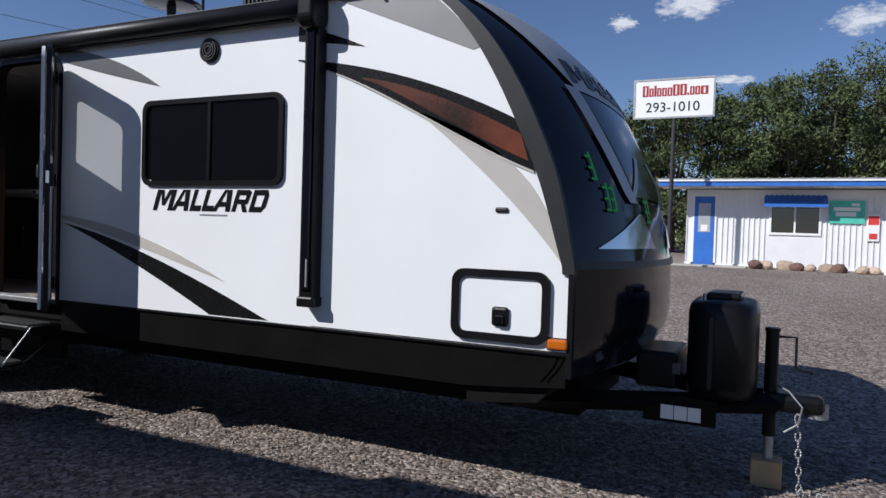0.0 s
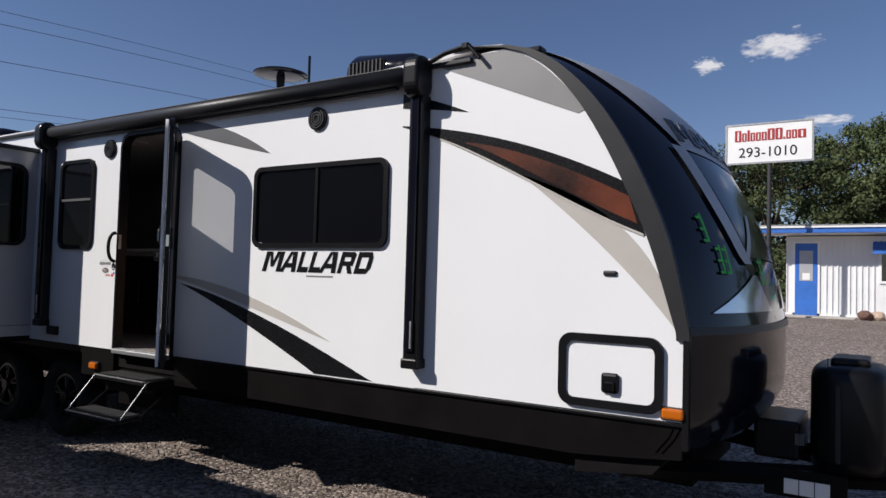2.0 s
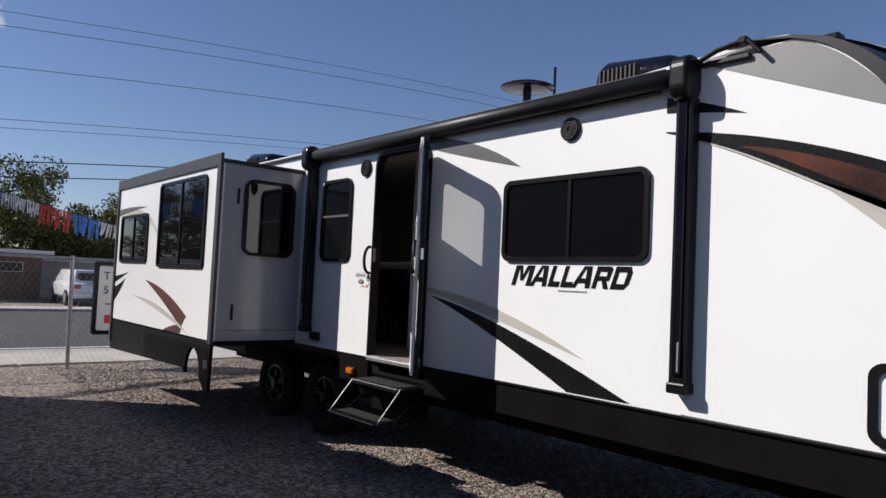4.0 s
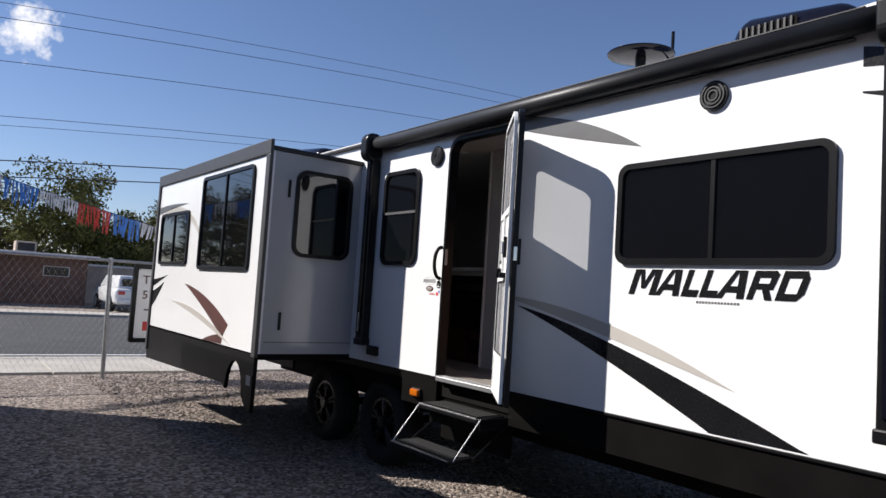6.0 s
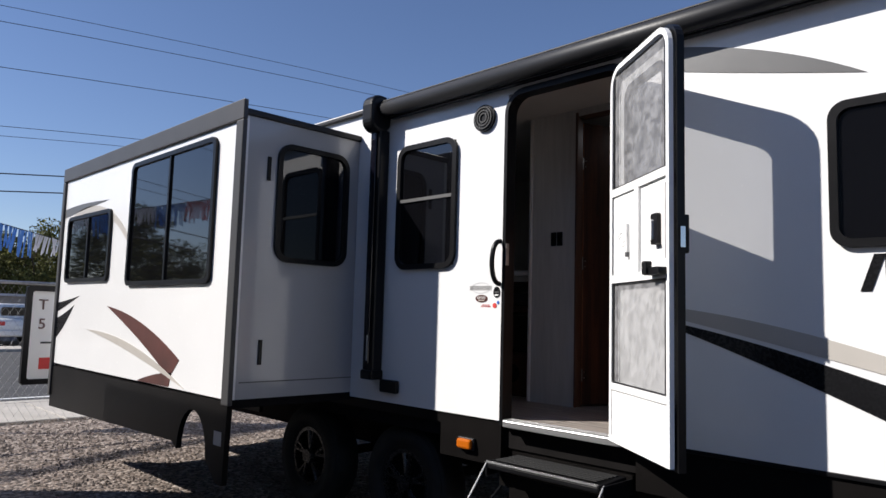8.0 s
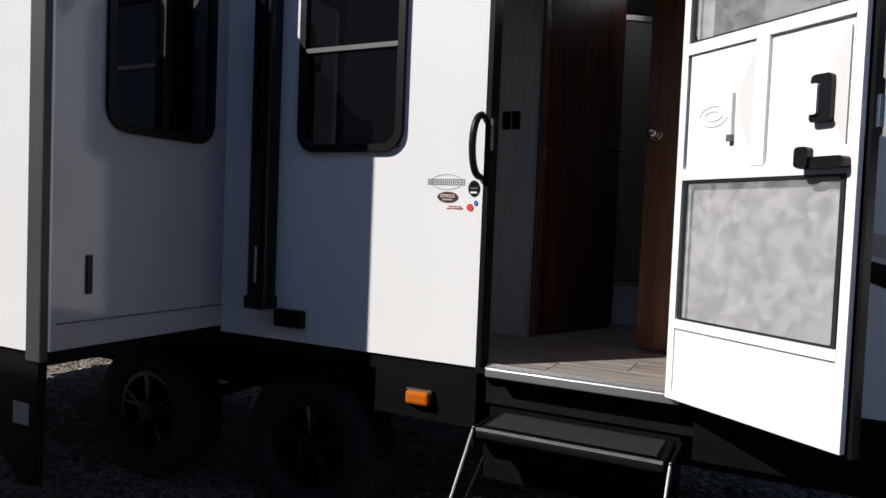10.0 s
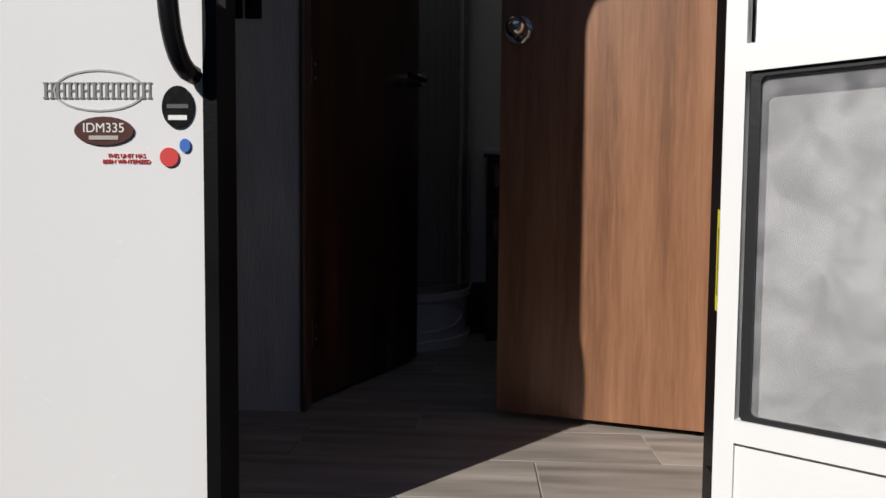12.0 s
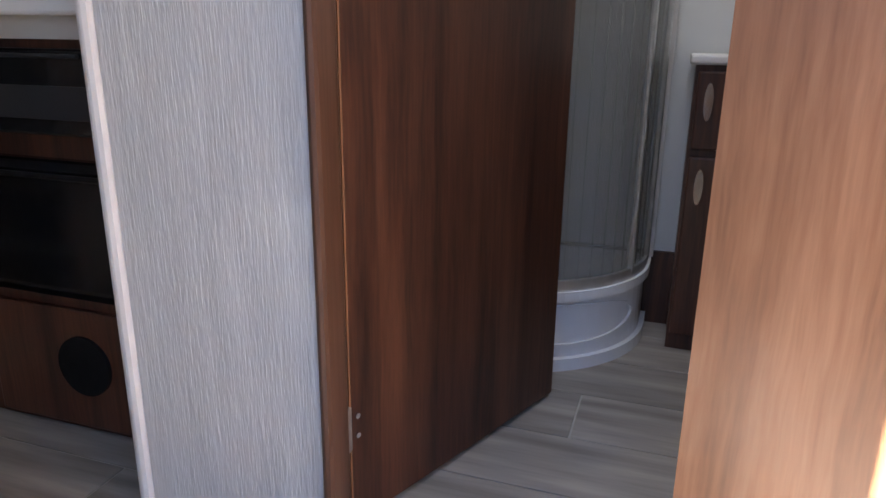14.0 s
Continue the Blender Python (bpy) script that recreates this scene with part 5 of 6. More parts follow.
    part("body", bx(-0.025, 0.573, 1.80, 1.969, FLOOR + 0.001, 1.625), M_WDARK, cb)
    part("countertop", bx(-0.04, 0.573, 1.78, 1.969, 1.625, 1.65, bevel=0.006), M_EDGE, cb, "white laminate vanity top")
    for z0, z1 in ((0.92, 1.40), (1.42, 1.61)):
        f = part("drawer_front", bx(-0.018, 0.28, 1.785, 1.80, z0, z1, bevel=0.004), M_WDARK, cb)
        pl = [(0.012 + 0.011 * math.cos(q * 0.3927), z1 - 0.072 + 0.046 * math.sin(q * 0.3927)) for q in range(16)]
        part("pull", prism(bmesh.new(), pl, on_y, 1.770, 1.785), M_CHROME, f, "oval steel pull")
    # kitchen unit seen past the partition
    kt = thing("kitchen_unit", (-1.5, 1.3, FLOOR), "dark walnut kitchen base unit with black oven", "cabinet")
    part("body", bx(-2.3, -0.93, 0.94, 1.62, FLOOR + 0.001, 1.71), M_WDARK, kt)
    part("countertop", bx(-2.33, -0.91, 0.905, 1.64, 1.71, 1.745, bevel=0.006), M_EDGE, kt, "pale laminate worktop")
    part("upstand", bx(-2.3, -0.94, 0.932, 0.94, 1.67, 1.71), M_TAUPE, kt)
    ov = part("oven", bx(-1.52, -0.97, 0.918, 0.94, 1.50, 1.655, bevel=0.005), M_OVEN, kt, "black glass oven front")
    part("oven_handle", rod(bmesh.new(), (-1.45, 0.908, 1.642), (-1.04, 0.908, 1.642), 0.004), M_TRIM, ov)
    part("oven_panel", bx(-1.49, -1.0, 0.914, 0.918, 1.53, 1.59, bevel=0.001), M_TRIM, ov)
    od = part("oven_door", bx(-1.52, -0.97, 0.920, 0.94, 1.18, 1.455, bevel=0.02), M_OVEN, kt, "black oven door")
    part("door_bar", rod(bmesh.new(), (-1.46, 0.91, 1.425), (-1.03, 0.91, 1.425), 0.006), M_BLACK, od)
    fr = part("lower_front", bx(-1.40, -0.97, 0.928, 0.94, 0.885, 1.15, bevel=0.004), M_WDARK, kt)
    vd = part("vent_disc", rod(bmesh.new(), (-1.145, 0.928, 1.03), (-1.145, 0.92, 1.03), 0.065, 28), M_UNDER, fr, "round black vent")
    # unseen fill lamps added under the closed ceiling, to brighten bathroom and kitchen
    lamp = new("bathroom_skylight", bpy.data.lights.new("bathroom_skylight", "AREA"))
    lamp.data.shape, lamp.data.size, lamp.data.energy, lamp.data.color = "SQUARE", 0.36, 0.34, (0.97, 0.96, 1.0)
    lamp.matrix_world = look((-0.1, 1.35, CEIL - 0.02), (-0.1, 1.35, 0))
    lamp2 = new("kitchen_roof_vent", bpy.data.lights.new("kitchen_roof_vent", "AREA"))
    lamp2.data.shape, lamp2.data.size, lamp2.data.energy, lamp2.data.color = "SQUARE", 0.36, 0.10, (0.9, 0.94, 1.0)
    lamp2.matrix_world = look((-1.3, 0.45, CEIL - 0.02), (-1.3, 0.45, 0))
    for x, y in ((-0.1, 1.35), (-1.3, 0.45)):
        structure("trim_vent", ring(bmesh.new(), rounded(x - 0.22, x + 0.22, y - 0.22, y + 0.22, 0.02), rounded(x - 0.185, x + 0.185, y - 0.185, y + 0.185, 0.02), on_z, CEIL - 0.018, CEIL), M_EDGE, "white frame round an added ceiling fill lamp")


build_interior()


def build_office():
    """The low white office across the yard."""
    y, zb = 20.0, 0.66
    of = thing("office_building", (6.0, y, zb), "low white metal-sided office with a blue fascia", "building")
    zt = 3.05
    part("wall", wall_cells(2.36, 13.0, zb - 0.1, zt, [(4.77, 6.12, 1.72, 2.56)], on_y, y, y + 0.15), M_SIDING, of, "white ribbed metal siding")
    part("side_wall", bx(2.36, 2.5, y + 0.151, y + 6, zb - 0.1, zt), M_SIDING, of)
    part("back_wall", bx(2.36, 13, y + 6.001, y + 6.1, zb - 0.1, zt), M_SIDING, of)
    part("inner_wall", bx(2.6, 12.9, y + 1.5, y + 1.6, zb, zt), M_STUCCO, of)
    w = of.children[0]
    bm = bx(2.362, 2.39, y - 0.028, y, zb, zt)
    shared = mesh_of("siding_rib", bm, M_SIDING)
    for k in range(70):
        x = k * 0.15
        if 0.18 < x < 0.92 or 2.3 < x < 3.85:
            continue
        rb = new("siding_rib", shared)
        rb.location.x = x
        rb.parent = w
    part("base_trim", bx(2.34, 13, y - 0.04, y - 0.001, zb - 0.05, zb + 0.10), M_SIGN, of)
    part("fascia", bx(1.60, 13.5, y - 0.95, y - 0.85, 3.10, 3.26), M_BLUE, of, "bright blue fascia board")
    part("soffit", bx(1.62, 13.5, y - 0.85, y + 0.3, 3.09, 3.12), M_SIDING, of)
    bm = prism(bmesh.new(), [(y - 0.98, 3.26), (y + 6.4, 3.72), (y + 6.4, 3.80), (y - 0.98, 3.33)], on_x, 1.56, 13.6)
    rf = part("roof", bm, M_ROOFM, of, "grey corrugated metal roof")
    for k in range(40):
        part("corrugation", rod(bmesh.new(), (1.7 + k * 0.3, y - 0.99, 3.325), (1.7 + k * 0.3, y + 6.3, 3.79), 0.03, 5), M_ROOFM, rf)
    part("eave_edge", bx(1.6, 13.5, y - 0.99, y - 0.952, 3.24, 3.29), M_SIGN, of)
    d = part("door", bx(2.60, 3.20, y - 0.05, y - 0.001, zb, 2.84, bevel=0.01), M_BLUE, of, "blue office door with a small pane")
    part("door_pane", bx(2.72, 3.08, y - 0.06, y - 0.05, 1.72, 2.62), M_SILVER, d)
    part("notice", bx(2.80, 3.0, y - 0.066, y - 0.06, 1.75, 1.95), M_SIGN, d)
    part("door_frame", ring(bmesh.new(), rounded(2.54, 3.26, zb, 2.9, 0.01, 1), rounded(2.60, 3.20, zb + 0.001, 2.84, 0.005, 1), on_y, y - 0.04, y), M_SIGN, of)
    wn = part("window", ring(bmesh.new(), rounded(4.74, 6.15, 1.69, 2.59, 0.01, 1), rounded(4.81, 6.08, 1.76, 2.52, 0.01, 1), on_y, y - 0.04, y + 0.05), M_SIGN, of, "white framed office window")
    part("pane", bx(4.80, 6.09, y + 0.01, y + 0.02, 1.75, 2.53), M_TINT, wn)
    part("curtain", bx(4.83, 5.25, y + 0.05, y + 0.07, 1.75, 2.53), M_STUCCO, wn)
    part("curtain", bx(5.7, 6.07, y + 0.05, y + 0.07, 1.75, 2.53), M_STUCCO, wn)
    part("bar", bx(5.42, 5.47, y - 0.01, y + 0.03, 1.75, 2.53), M_SIGN, wn)
    aw = part("window_awning", prism(bmesh.new(), [(y - 0.01, 2.88), (y - 0.45, 2.62), (y - 0.45, 2.52), (y - 0.42, 2.52), (y - 0.42, 2.60), (y - 0.01, 2.84)], on_x, 4.60, 6.28), M_BLUE, of, "blue slatted metal window awning")
    for k in range(12):
        part("slat", prism(bmesh.new(), [(y - 0.01, 2.90), (y - 0.46, 2.64), (y - 0.46, 2.62), (y - 0.01, 2.88)], on_x, 4.62 + k * 0.14, 4.70 + k * 0.14), M_BLUE, aw)
    sg = part("teal_sign", bx(6.34, 7.24, y - 0.06, y - 0.03, 2.07, 2.74), M_GREEN, of, "teal sign board with unreadable print")
    for z0, z1, a, b in ((2.44, 2.54, 6.45, 7.12), (2.28, 2.40, 6.50, 7.02), (2.58, 2.66, 6.9, 7.1)):
        part("print", bx(a, b, y - 0.068, y - 0.06, z0, z1), M_SIGN, sg)
    rs = part("red_sign", bx(7.31, 7.61, y - 0.06, y - 0.03, 1.58, 2.36), M_SIGN, of, "small red and white wall sign")
    part("print", bx(7.33, 7.59, y - 0.068, y - 0.06, 2.05, 2.30), M_RED, rs)
    part("print", bx(7.36, 7.56, y - 0.068, y - 0.06, 1.64, 1.80), M_RED, rs)
    part("post", rod(bmesh.new(), (7.72, y - 0.9, zb - 0.2), (7.72, y - 0.9, 3.1), 0.05, 10), M_SIGN, of)
    # stones along the foot of the wall
    rng = random.Random(5)
    for k in range(16):
        bm = bmesh.new()
        bmesh.ops.create_icosphere(bm, subdivisions=2, radius=0.16 + 0.10 * rng.random())
        o = rng.random() * 40
        for v in bm.verts:
            v.co *= 1 + 0.35 * noise.noise(v.co * 4 + Vector((o, 0, 0)))
            v.co.z *= 0.7
        x = 4.3 + k * 0.38 + rng.random() * 0.2
        rk = part("rock", bm, M_ROCK if k % 3 else M_BRICK, None, "", False)
        rk.location = (x, y - 0.55 - 0.3 * rng.random(), ground_z(x, y - 0.6) + 0.08)
        tagged(rk, "rough tan rock bordering the office wall", "rock", "rocks along the office")
    structure("pavement_step", bx(2.0, 4.2, y - 0.95, y - 0.05, 0.5, 0.70, bevel=0.02), M_CONC, "concrete doorstep before the office door")


build_office()


def build_signs():
    y = 18.0
    s = thing("pole_sign", (2.1, y, 0.6), "white roadside sign with a phone number on a pole", "sign")
    bd = part("board", bx(0.98, 3.23, y - 0.06, y + 0.06, 5.02, 6.15, bevel=0.02), M_SIGN, s, "white sign board")
    part("frame", ring(bmesh.new(), rounded(0.96, 3.25, 5.0, 6.17, 0.02, 1), rounded(1.01, 3.20, 5.05, 6.12, 0.02, 1), on_y, y - 0.075, y - 0.05), M_STEEL, bd)
    x = 1.22
    for w, h in ((0.17, 0.32), (0.12, 0.24), (0.06, 0.32), (0.12, 0.24), (0.13, 0.24), (0.13, 0.24), (0.18, 0.32), (0.18, 0.32), (0.05, 0.06), (0.12, 0.24), (0.13, 0.24), (0.2, 0.24)):
        part("name_block", ring(bmesh.new(), rounded(x, x + w, 5.66, 5.66 + h, 0.015, 2), rounded(x + w * 0.36, x + w * 0.64, 5.69, 5.63 + h, 0.004, 2), on_y, y - 0.07, y - 0.058) if w > 0.07 else bx(x, x + w, y - 0.07, y - 0.058, 5.66, 5.66 + h), M_SIGNRED, bd)
        x += w + 0.022
    lettering("phone_number", "293-1010", 0.40, (2.08, y - 0.064, 5.20), UPRIGHT, M_INK, s, "black phone number")
    part("pole", rod(bmesh.new(), (2.12, y, 0.5), (2.14, y, 5.03), 0.06, 12), M_WIRE, s, "dark weathered steel pole")


build_signs()


def leaf_cloud(rng, centres, count, size):
    """Small leaf blades strewn round the given clump centres."""
    c = np.array([p for p, r in centres])
    r = np.array([q for p, q in centres])
    k = rng.integers(0, len(c), count)
    d = rng.normal(size=(count, 3))
    d /= np.linalg.norm(d, axis=1)[:, None]
    p = c[k] + d * (r[k] * rng.random(count) ** 0.45)[:, None] * np.array([1, 1, 0.75])
    a, b = rng.normal(size=(count, 3)), rng.normal(size=(count, 3))
    a /= np.linalg.norm(a, axis=1)[:, None]
    b -= a * (a * b).sum(1)[:, None]
    b /= np.linalg.norm(b, axis=1)[:, None]
    s = size * rng.uniform(0.6, 1.4, count)[:, None]
    v = np.stack([p - a * s, p + b * s * 0.4, p + a * s, p - b * s * 0.4], 1).reshape(-1, 3)
    f = np.arange(count * 4).reshape(-1, 4)
    me = bpy.data.meshes.new("crown")
    me.from_pydata(v.tolist(), [], f.tolist())
    return me


def tree(x, y, height, spread, seed, material, low=0.25, leaves=9000, size=0.13):
    rng = np.random.default_rng(seed)
    z = ground_z(x, y) if y > 0 else 0
    t = thing("tree", (x, y, z), "feathery green mesquite tree with a bushy crown" if material is M_LEAF else "olive-green tree with a loose dry crown", "tree", "trees round the yard")
    bm = bmesh.new()
    centres = []
    top = Vector((x, y, z + height * 0.42))
    rod(bm, (x, y, z - 0.1), top, 0.05 * height / 2, 8, 0.03 * height / 2)
    for k in range(20):
        a = rng.uniform(0, 6.28)
        rad = spread * rng.uniform(0.35, 0.95)
        h = height * rng.uniform(low + 0.1, 0.95)
        e = Vector((x + rad * math.cos(a), y + rad * math.sin(a), z + h))
        s = Vector((x, y, z + height * rng.uniform(0.15, 0.42)))
        mid = s.lerp(e, 0.5) + Vector(rng.normal(size=3).tolist()) * 0.15 * spread
        rod(bm, s, mid, 0.045 * height / 4, 6, 0.03 * height / 4)
        rod(bm, mid, e, 0.03 * height / 4, 6, 0.012 * height / 4)
        for _ in range(5):
            q = e + Vector(rng.normal(size=3).tolist()) * spread * 0.24
            rod(bm, mid.lerp(e, 0.7), q, 0.012 * height / 4, 5, 0.005)
            centres.append((tuple(q), spread * rng.uniform(0.16, 0.34)))
    part("trunk", bm, M_BARK, t, "", True)
    me = leaf_cloud(rng, centres, leaves, size)
    me.materials.append(material)
    cr = new("crown", me)
    cr.parent, cr.matrix_parent_inverse = t, t.matrix_basis.inverted()
    return t


for k, (x, y, h, sp) in enumerate(((-3.6, 36, 7.2, 3.2), (0.0, 34, 8.0, 3.2), (2.8, 37, 9.4, 2.8), (5.0, 35, 8.6, 3.0), (7.6, 34, 8.4, 3.0), (10.0, 36, 9.2, 3.4), (13.5, 35, 8.2, 3.6), (-9.0, 40, 6.0, 3.4), (17.5, 38, 9.0, 3.8), (22.0, 34, 8.2, 3.6))):
    tree(x, y, h, sp, 20 + k, M_LEAF, 0.05, 26000, 0.095)
for k, (x, y, h, sp) in enumerate(((-37, 1.0, 5.6, 3.4), (-38, 5.5, 4.8, 3.0), (-40, -6.0, 5.2, 3.4), (-36, -13.0, 6.0, 3.4), (-35, -24, 5.5, 3.5), (-42, 10, 5.0, 3.4))):
    tree(x, y, h, sp, 50 + k, M_LEAF2, 0.05, 20000, 0.11)
# low brush that closes the view behind the yard
for k in range(7):
    tree(-14 + 8 * k, 48, 4.6, 3.8, 70 + k, M_LEAF, 0.0, 5000, 0.2)


def build_street():
    h = thing("house", (-31, -3.0, 0), "low brown block house with a flat roof", "house")
    part("wall", wall_cells(-12.0, 2.75, -0.1, 2.0, [(1.05, 2.05, 1.2, 1.62)], on_x, -30.0, -30.2), M_BRICK, h, "brown painted block wall")
    part("side_wall", bx(-36, -30.201, 2.6, 2.75, -0.1, 2.0), M_BRICK, h)
    part("roof", bx(-36.5, -29.4, -12.5, 3.1, 2.0, 2.15, bevel=0.02), M_EDGE, h, "pale flat roof with an overhang")
    w = part("window", bx(-30.1, -30.02, 1.0, 2.1, 1.15, 1.67), M_SIGN, h)
    part("pane", bx(-30.02, -30.0, 1.08, 2.02, 1.22, 1.6), M_OVEN, w)
    c = part("cooler", bx(-31.8, -31.0, 0.05, 0.85, 2.15, 2.62, bevel=0.03), M_STUCCO, h, "rooftop evaporative cooler")
    part("grille", bx(-31.0, -30.99, 0.13, 0.77, 2.22, 2.55), M_TRIM, c)
    g = thing("garden_wall", (-32, 6, 0), "tan stucco carport wall beside the house", "wall")
    part("wall", bx(-33.2, -33.0, 2.8, 14.0, -0.1, 1.75), M_STUCCO, g)
    part("cap", bx(-33.3, -32.9, 2.8, 14.0, 1.75, 1.85, bevel=0.01), M_EDGE, g)
    # white car parked at the far kerb, seen from behind
    cx, cy = -27.0, 3.75
    car = thing("car", (cx, cy, 0), "white hatchback parked across the street", "car")
    bm = bx(cx - 2.0, cx + 2.0, cy - 0.85, cy + 0.85, 0.30, 0.92, bevel=0.14, seg=3)
    part("body", bm, M_CARW, car, "", True)
    bm = bx(cx - 1.5, cx + 1.75, cy - 0.74, cy + 0.74, 0.86, 1.42, bevel=0.12, seg=3)
    for v in bm.verts:
        if v.co.z > 1.2:
            v.co.x = cx + (v.co.x - cx) * 0.8
            v.co.y = cy + (v.co.y - cy) * 0.86
    part("cabin", bm, M_CARW, car, "", True)
    part("rear_window", prism(bmesh.new(), rounded(cy - 0.58, cy + 0.58, 0.98, 1.30, 0.08), on_x, cx + 1.60, cx + 1.72), M_OVEN, car)
    for s in (-1, 1):
        part("tail_light", bx(cx + 1.93, cx + 2.015, cy + s * 0.62 - 0.12, cy + s * 0.62 + 0.12, 0.68, 0.82, bevel=0.02), M_RED, car)
        for q in (-1.25, 1.25):
            wl = part("wheel", rod(bmesh.new(), (cx + q, cy + s * 0.72, 0.31), (cx + q, cy + s * 0.90, 0.31), 0.31, 22), M_RUBBER, car)
            part("rim", rod(bmesh.new(), (cx + q, cy + s * 0.89, 0.31), (cx + q, cy + s * 0.91, 0.31), 0.19, 16), M_STEEL, wl)
    part("bumper", bx(cx + 1.95, cx + 2.06, cy - 0.8, cy + 0.8, 0.34, 0.52, bevel=0.03), M_CARW, car)
    part("plate", bx(cx + 2.02, cx + 2.065, cy - 0.2, cy + 0.2, 0.56, 0.67), M_SIGN, car)
    # chain-link fence
    fx = -7.05
    f = thing("chain_link_fence", (fx, 0, 0), "galvanised chain-link fence along the pavement", "fence")
    for k in range(-4, 4):
        part("post", rod(bmesh.new(), (fx, -0.95 + 3.0 * k, -0.05), (fx, -0.98 + 3.0 * k, 1.70), 0.03, 10), M_STEEL, f)
    part("top_rail", rod(bmesh.new(), (fx, -13, 1.66), (fx, 9, 1.66), 0.02, 8), M_STEEL, f)
    v, e = [], []
    for k in range(-14, 270):
        for sg in (-1, 1):
            a = Vector((fx + 0.008 * sg, -13 + k * 0.085, 0.04 if sg > 0 else 1.64))
            b = Vector((fx + 0.008 * sg, -13 + k * 0.085 + 1.0, 1.64 if sg > 0 else 0.04))
            n0 = len(v)
            for p in (a, b):
                for d in ((0.0016, 0, 0.0016), (-0.0016, 0, 0.0016), (0, 0, -0.002)):
                    v.append(tuple(p + Vector(d)))
            e += [(n0, n0 + 1, n0 + 4, n0 + 3), (n0 + 1, n0 + 2, n0 + 5, n0 + 4), (n0 + 2, n0, n0 + 3, n0 + 5)]
    me = bpy.data.meshes.new("wire_mesh")
    me.from_pydata(v, [], e)
    me.materials.append(M_STEEL)
    wm = new("wire_mesh", me)
    wm.parent, wm.matrix_parent_inverse = f, f.matrix_basis.inverted()
    tagged(wm, kind="stuff")
    # framed board by the fence
    b = thing("fence_sign", (-6.9, -0.1, 0.5), "white price board in a black frame on the fence", "sign")
    part("frame", ring(bmesh.new(), rounded(-0.68, 0.55, 0.51, 1.63, 0.02, 1), rounded(-0.62, 0.49, 0.57, 1.57, 0.02, 1), on_x, -6.93, -7.0), M_BLACK, b)
    bd = part("board", bx(-6.99, -6.96, -0.62, 0.49, 0.57, 1.57), M_SIGN, b)
    for y0, z0, w, h, m in ((-0.50, 0.97, 0.12, 0.02, M_INK), (-0.50, 0.68, 0.16, 0.13, M_RED), (-0.3, 1.36, 0.5, 0.10, M_INK), (-0.3, 1.16, 0.5, 0.11, M_INK), (-0.25, 0.68, 0.5, 0.13, M_RED)):
        part("print", bx(-6.96, -6.955, y0, y0 + w, z0, z0 + h), m, bd)
    for text, z, m in (("T", 1.36, M_MAROON), ("5", 1.14, M_MAROON)):
        lettering("sign_letter", text, 0.17, (-6.954, -0.50, z), pose(0, 0, 0, 90, 0, 90), m, bd)
    # fringed streamers strung above the fence
    rng = random.Random(9)
    lx = -7.5

    def sag(y):
        return 2.30 - 0.21 * (y + 0.6) + 0.012 * (y + 0.6) ** 2

    bt = thing("fringe_bunting", (lx, -3, sag(-3)), "red, blue and silver fringed streamers on a line", "bunting")
    for q in (-12.0, 6.0):
        part("pole", rod(bmesh.new(), (lx, q, 0.0), (lx, q, sag(q) + 0.05), 0.03, 10), M_STEEL, bt)
    part("line", chain(bmesh.new(), [Vector((lx, y, sag(y))) for y in np.arange(-12, 6.1, 0.5)], 0.006, 5), M_WIRE, bt)
    y, k = -12.0, 0
    cols = (M_FLAGR, M_FLAGB, M_FLAGW, M_FLAGB, M_FLAGW)
    lens = (0.44, 0.42, 0.38, 0.45, 0.5)
    y = -1.39 - sum(lens) * 5
    while y < 5:
        m, w = cols[k % 5], lens[k % 5]
        bm = bmesh.new()
        q = y
        while q < y + w - 0.02:
            h = 0.26 + 0.08 * rng.random() - (0.1 if m is M_FLAGW else 0)
            t = rng.uniform(-0.05, 0.05)
            z = sag(q)
            pts = [(q, z), (q + 0.022, z), (q + 0.020 + t, z - h), (q + t + 0.004, z - h)]
            prism(bm, pts, on_x, lx + t * 0.5, lx + t * 0.5 + 0.002)
            q += 0.026
        tagged(part("streamer", bm, m, bt), kind="stuff")
        y += w
        k += 1
    # overhead lines
    wr = thing("power_lines", (-15, 0, 0), "dark overhead power lines along the street", "power lines")
    for z0, r in ((7.55, 0.007), (7.2, 0.008), (6.2, 0.008), (4.92, 0.007), (4.71, 0.006), (3.90, 0.014), (3.52, 0.014)):
        pts = [Vector((-15, y, z0 + 0.115 * (y + 1.8) - 0.0018 * (y + 1.8) ** 2)) for y in range(-40, 45, 3)]
        part("wire", chain(bmesh.new(), pts, r, 5), M_WIRE, wr)


build_street()


def build_neighbour():
    """The tall trailer parked across the aisle, whose shade lies on the yard."""
    n = thing("neighbour_trailer", (-1.4, -5.0, 0), "tall grey trailer parked across the aisle", "trailer")
    part("body", bx(-4.0, 2.6, -6.2, -3.75, 0.7, 3.83, bevel=0.08), M_GREY, n)
    part("rear_body", bx(-6.3, -4.001, -6.2, -3.75, 0.7, 3.68, bevel=0.08), M_GREY, n)
    part("roof_unit", bx(-0.5, 0.5, -4.5, -3.80, 3.83, 4.0, bevel=0.06), M_GREY, n)
    part("skirt", bx(-6.2, 2.5, -6.1, -3.8, 0.25, 0.7), M_SKIRT, n)
    for x in (-2.7, -1.7):
        part("wheel", rod(bmesh.new(), (x, -4.0, 0.36), (x, -3.76, 0.36), 0.36, 24), M_RUBBER, n)


build_neighbour()


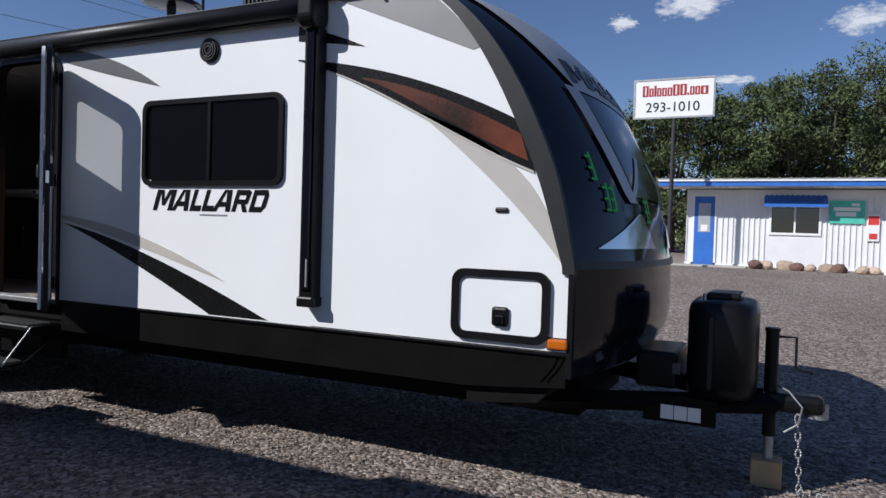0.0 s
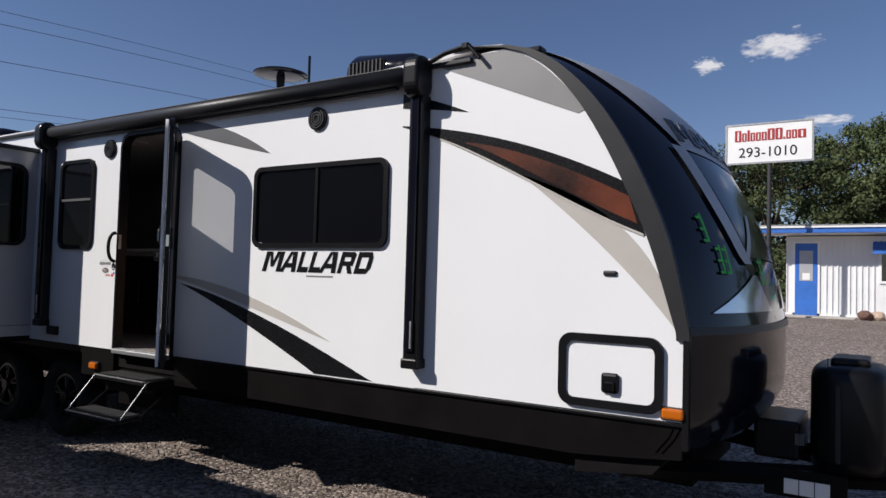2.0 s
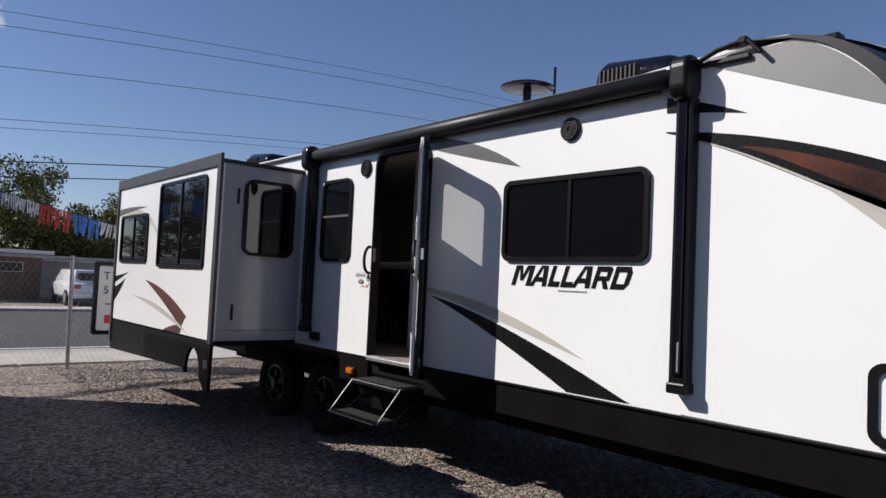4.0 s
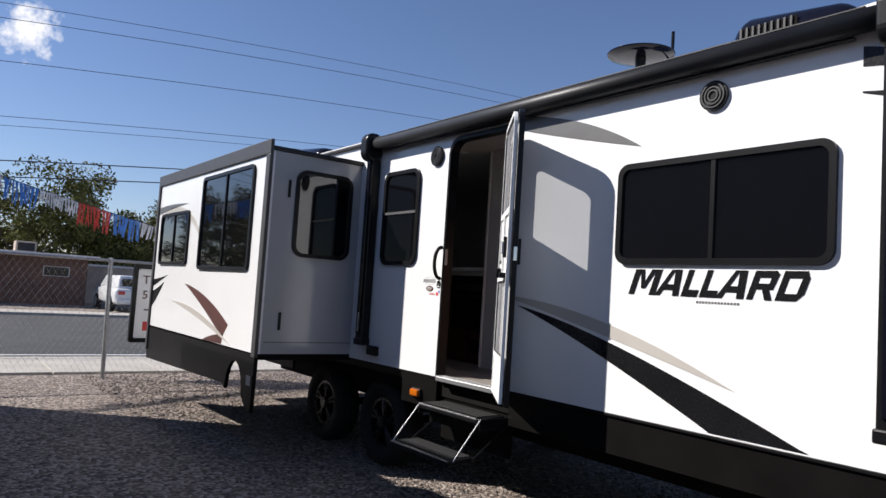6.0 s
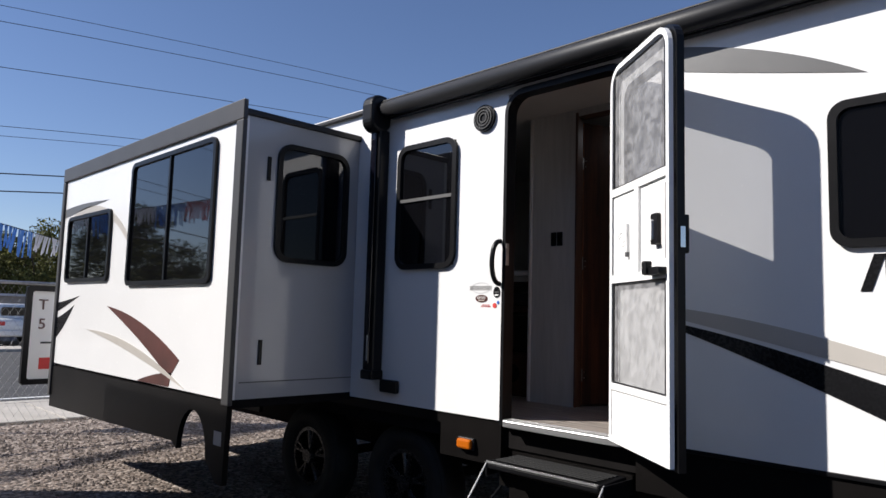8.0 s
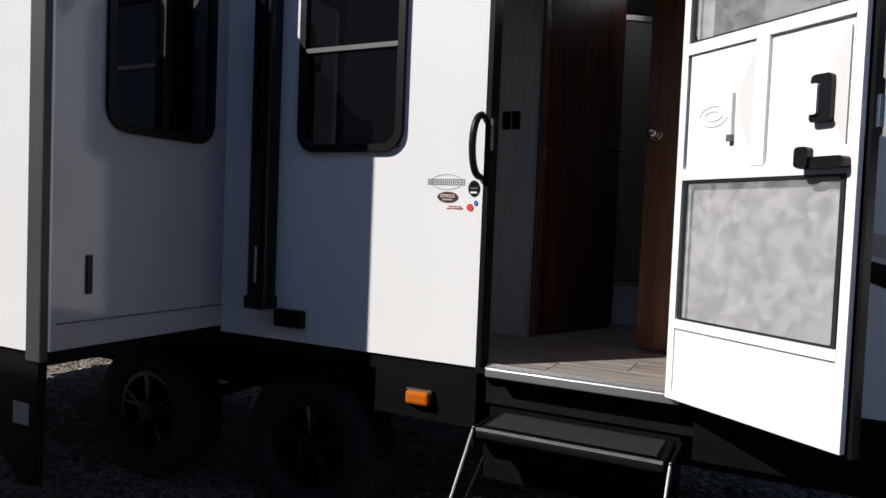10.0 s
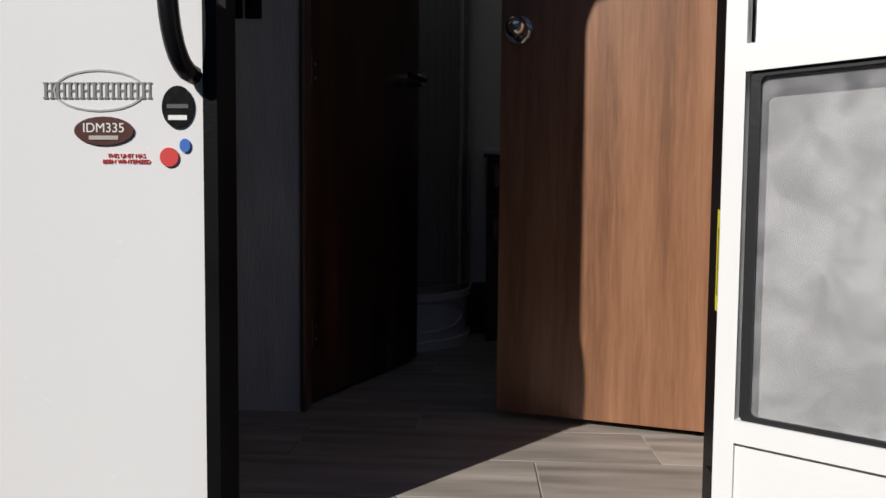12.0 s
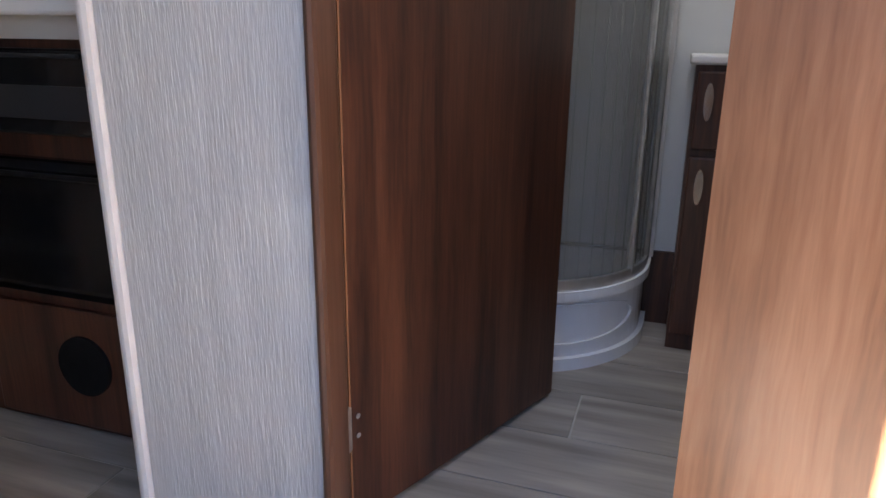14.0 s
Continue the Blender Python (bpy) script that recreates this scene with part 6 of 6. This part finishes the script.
def cloud_material():
    m = bpy.data.materials.new("cloud")
    m.use_nodes = True
    nt = m.node_tree
    nt.nodes.remove(nt.nodes["Principled BSDF"])
    tc, ns = nt.nodes.new("ShaderNodeTexCoord"), nt.nodes.new("ShaderNodeTexNoise")
    ns.inputs["Scale"].default_value, ns.inputs["Detail"].default_value, ns.inputs["Roughness"].default_value = 3.2, 7, 0.6
    inf = nt.nodes.new("ShaderNodeObjectInfo")
    ns.noise_dimensions = "4D"
    ml = nt.nodes.new("ShaderNodeMath")
    ml.operation, ml.inputs[1].default_value = "MULTIPLY", 40
    nt.links.new(inf.outputs["Random"], ml.inputs[0])
    nt.links.new(ml.outputs[0], ns.inputs["W"])
    nt.links.new(tc.outputs["Object"], ns.inputs["Vector"])
    ln = nt.nodes.new("ShaderNodeVectorMath")
    ln.operation = "LENGTH"
    nt.links.new(tc.outputs["Object"], ln.inputs[0])
    sub = nt.nodes.new("ShaderNodeMath")
    sub.operation, sub.inputs[1].default_value = "MULTIPLY_ADD", -0.55
    nt.links.new(ln.outputs["Value"], sub.inputs[0])
    nt.links.new(ns.outputs["Fac"], sub.inputs[2])
    rp = nt.nodes.new("ShaderNodeMapRange")
    rp.inputs["From Min"].default_value, rp.inputs["From Max"].default_value, rp.inputs["To Max"].default_value = 0.16, 0.42, 0.92
    nt.links.new(sub.outputs[0], rp.inputs["Value"])
    em, tr, mx = nt.nodes.new("ShaderNodeEmission"), nt.nodes.new("ShaderNodeBsdfTransparent"), nt.nodes.new("ShaderNodeMixShader")
    em.inputs["Color"].default_value, em.inputs["Strength"].default_value = (0.95, 0.94, 0.96, 1), 0.72
    nt.links.new(rp.outputs["Result"], mx.inputs["Fac"])
    nt.links.new(tr.outputs[0], mx.inputs[1])
    nt.links.new(em.outputs[0], mx.inputs[2])
    nt.links.new(mx.outputs[0], nt.nodes["Material Output"].inputs["Surface"])
    return m


M_CLOUD = cloud_material()


def clouds():
    """A far backdrop of small fair-weather clouds; azimuth from +y to +x, elevation, half width and height in degrees."""
    for az, el, w, h in ((-7, 17.5, 3.6, 1.6), (4.5, 15.5, 3.2, 1.6), (-12, 16.5, 1.8, 0.9), (1, 7.5, 6.5, 1.6), (10, 9, 6, 1.6), (-85.2, 16.5, 3.2, 3.4), (-4, 12, 3, 0.7), (16, 14, 4, 1.4), (30, 18, 6, 2), (-140, 20, 8, 2.5), (150, 22, 8, 2)):
        R = 900
        a, e = radians(az), radians(el)
        p = Vector((5 + R * math.sin(a) * math.cos(e), -3 + R * math.cos(a) * math.cos(e), 1.5 + R * math.sin(e)))
        bm = bmesh.new()
        bmesh.ops.create_grid(bm, x_segments=1, y_segments=1, size=1)
        c = part("backdrop_cloud", bm, M_CLOUD, None)
        c.matrix_world = look(p, (5, -3, 1.5)) @ Matrix.Diagonal((R * radians(w), R * radians(h), 1, 1))
        c.visible_shadow = False
        tagged(c, "small white fair-weather cloud in a blue sky", "backdrop", "", "structure")


clouds()


# ---- floor tiles ----
def floor_tiles():
    fl = structure("floor", bx(REAR + 0.01, 3.2, 0.051, SIDE - 0.001, 0.841, FLOOR - 0.004), M_GROUT, "wood-look tile floor with pale joints")
    tw, tl, gp = 0.20, 0.80, 0.004
    me = mesh_of("tile", bx(0, tl - gp, 0, tw - gp, FLOOR - 0.004, FLOOR, bevel=0.001, seg=1), M_TILE)
    for j in range(12):
        y = 0.055 + j * tw
        w = min(tw, SIDE - 0.02 - y)
        for i in range(-1, 5):
            x = -2.6 + i * tl + (j % 3) * 0.27
            x0, x1 = max(x, -2.6), min(x + tl, 0.574)
            if x1 - x0 < 0.02 or w < 0.02:
                continue
            whole = x1 - x0 > tl - 1e-6 and w > tw - 1e-6
            t = new("tile", me if whole else mesh_of("tile", bx(0, x1 - x0 - gp, 0, w - gp, FLOOR - 0.004, FLOOR, bevel=0.001, seg=1), M_TILE))
            t.location = (x0, y, 0)
            t.parent = fl


floor_tiles()
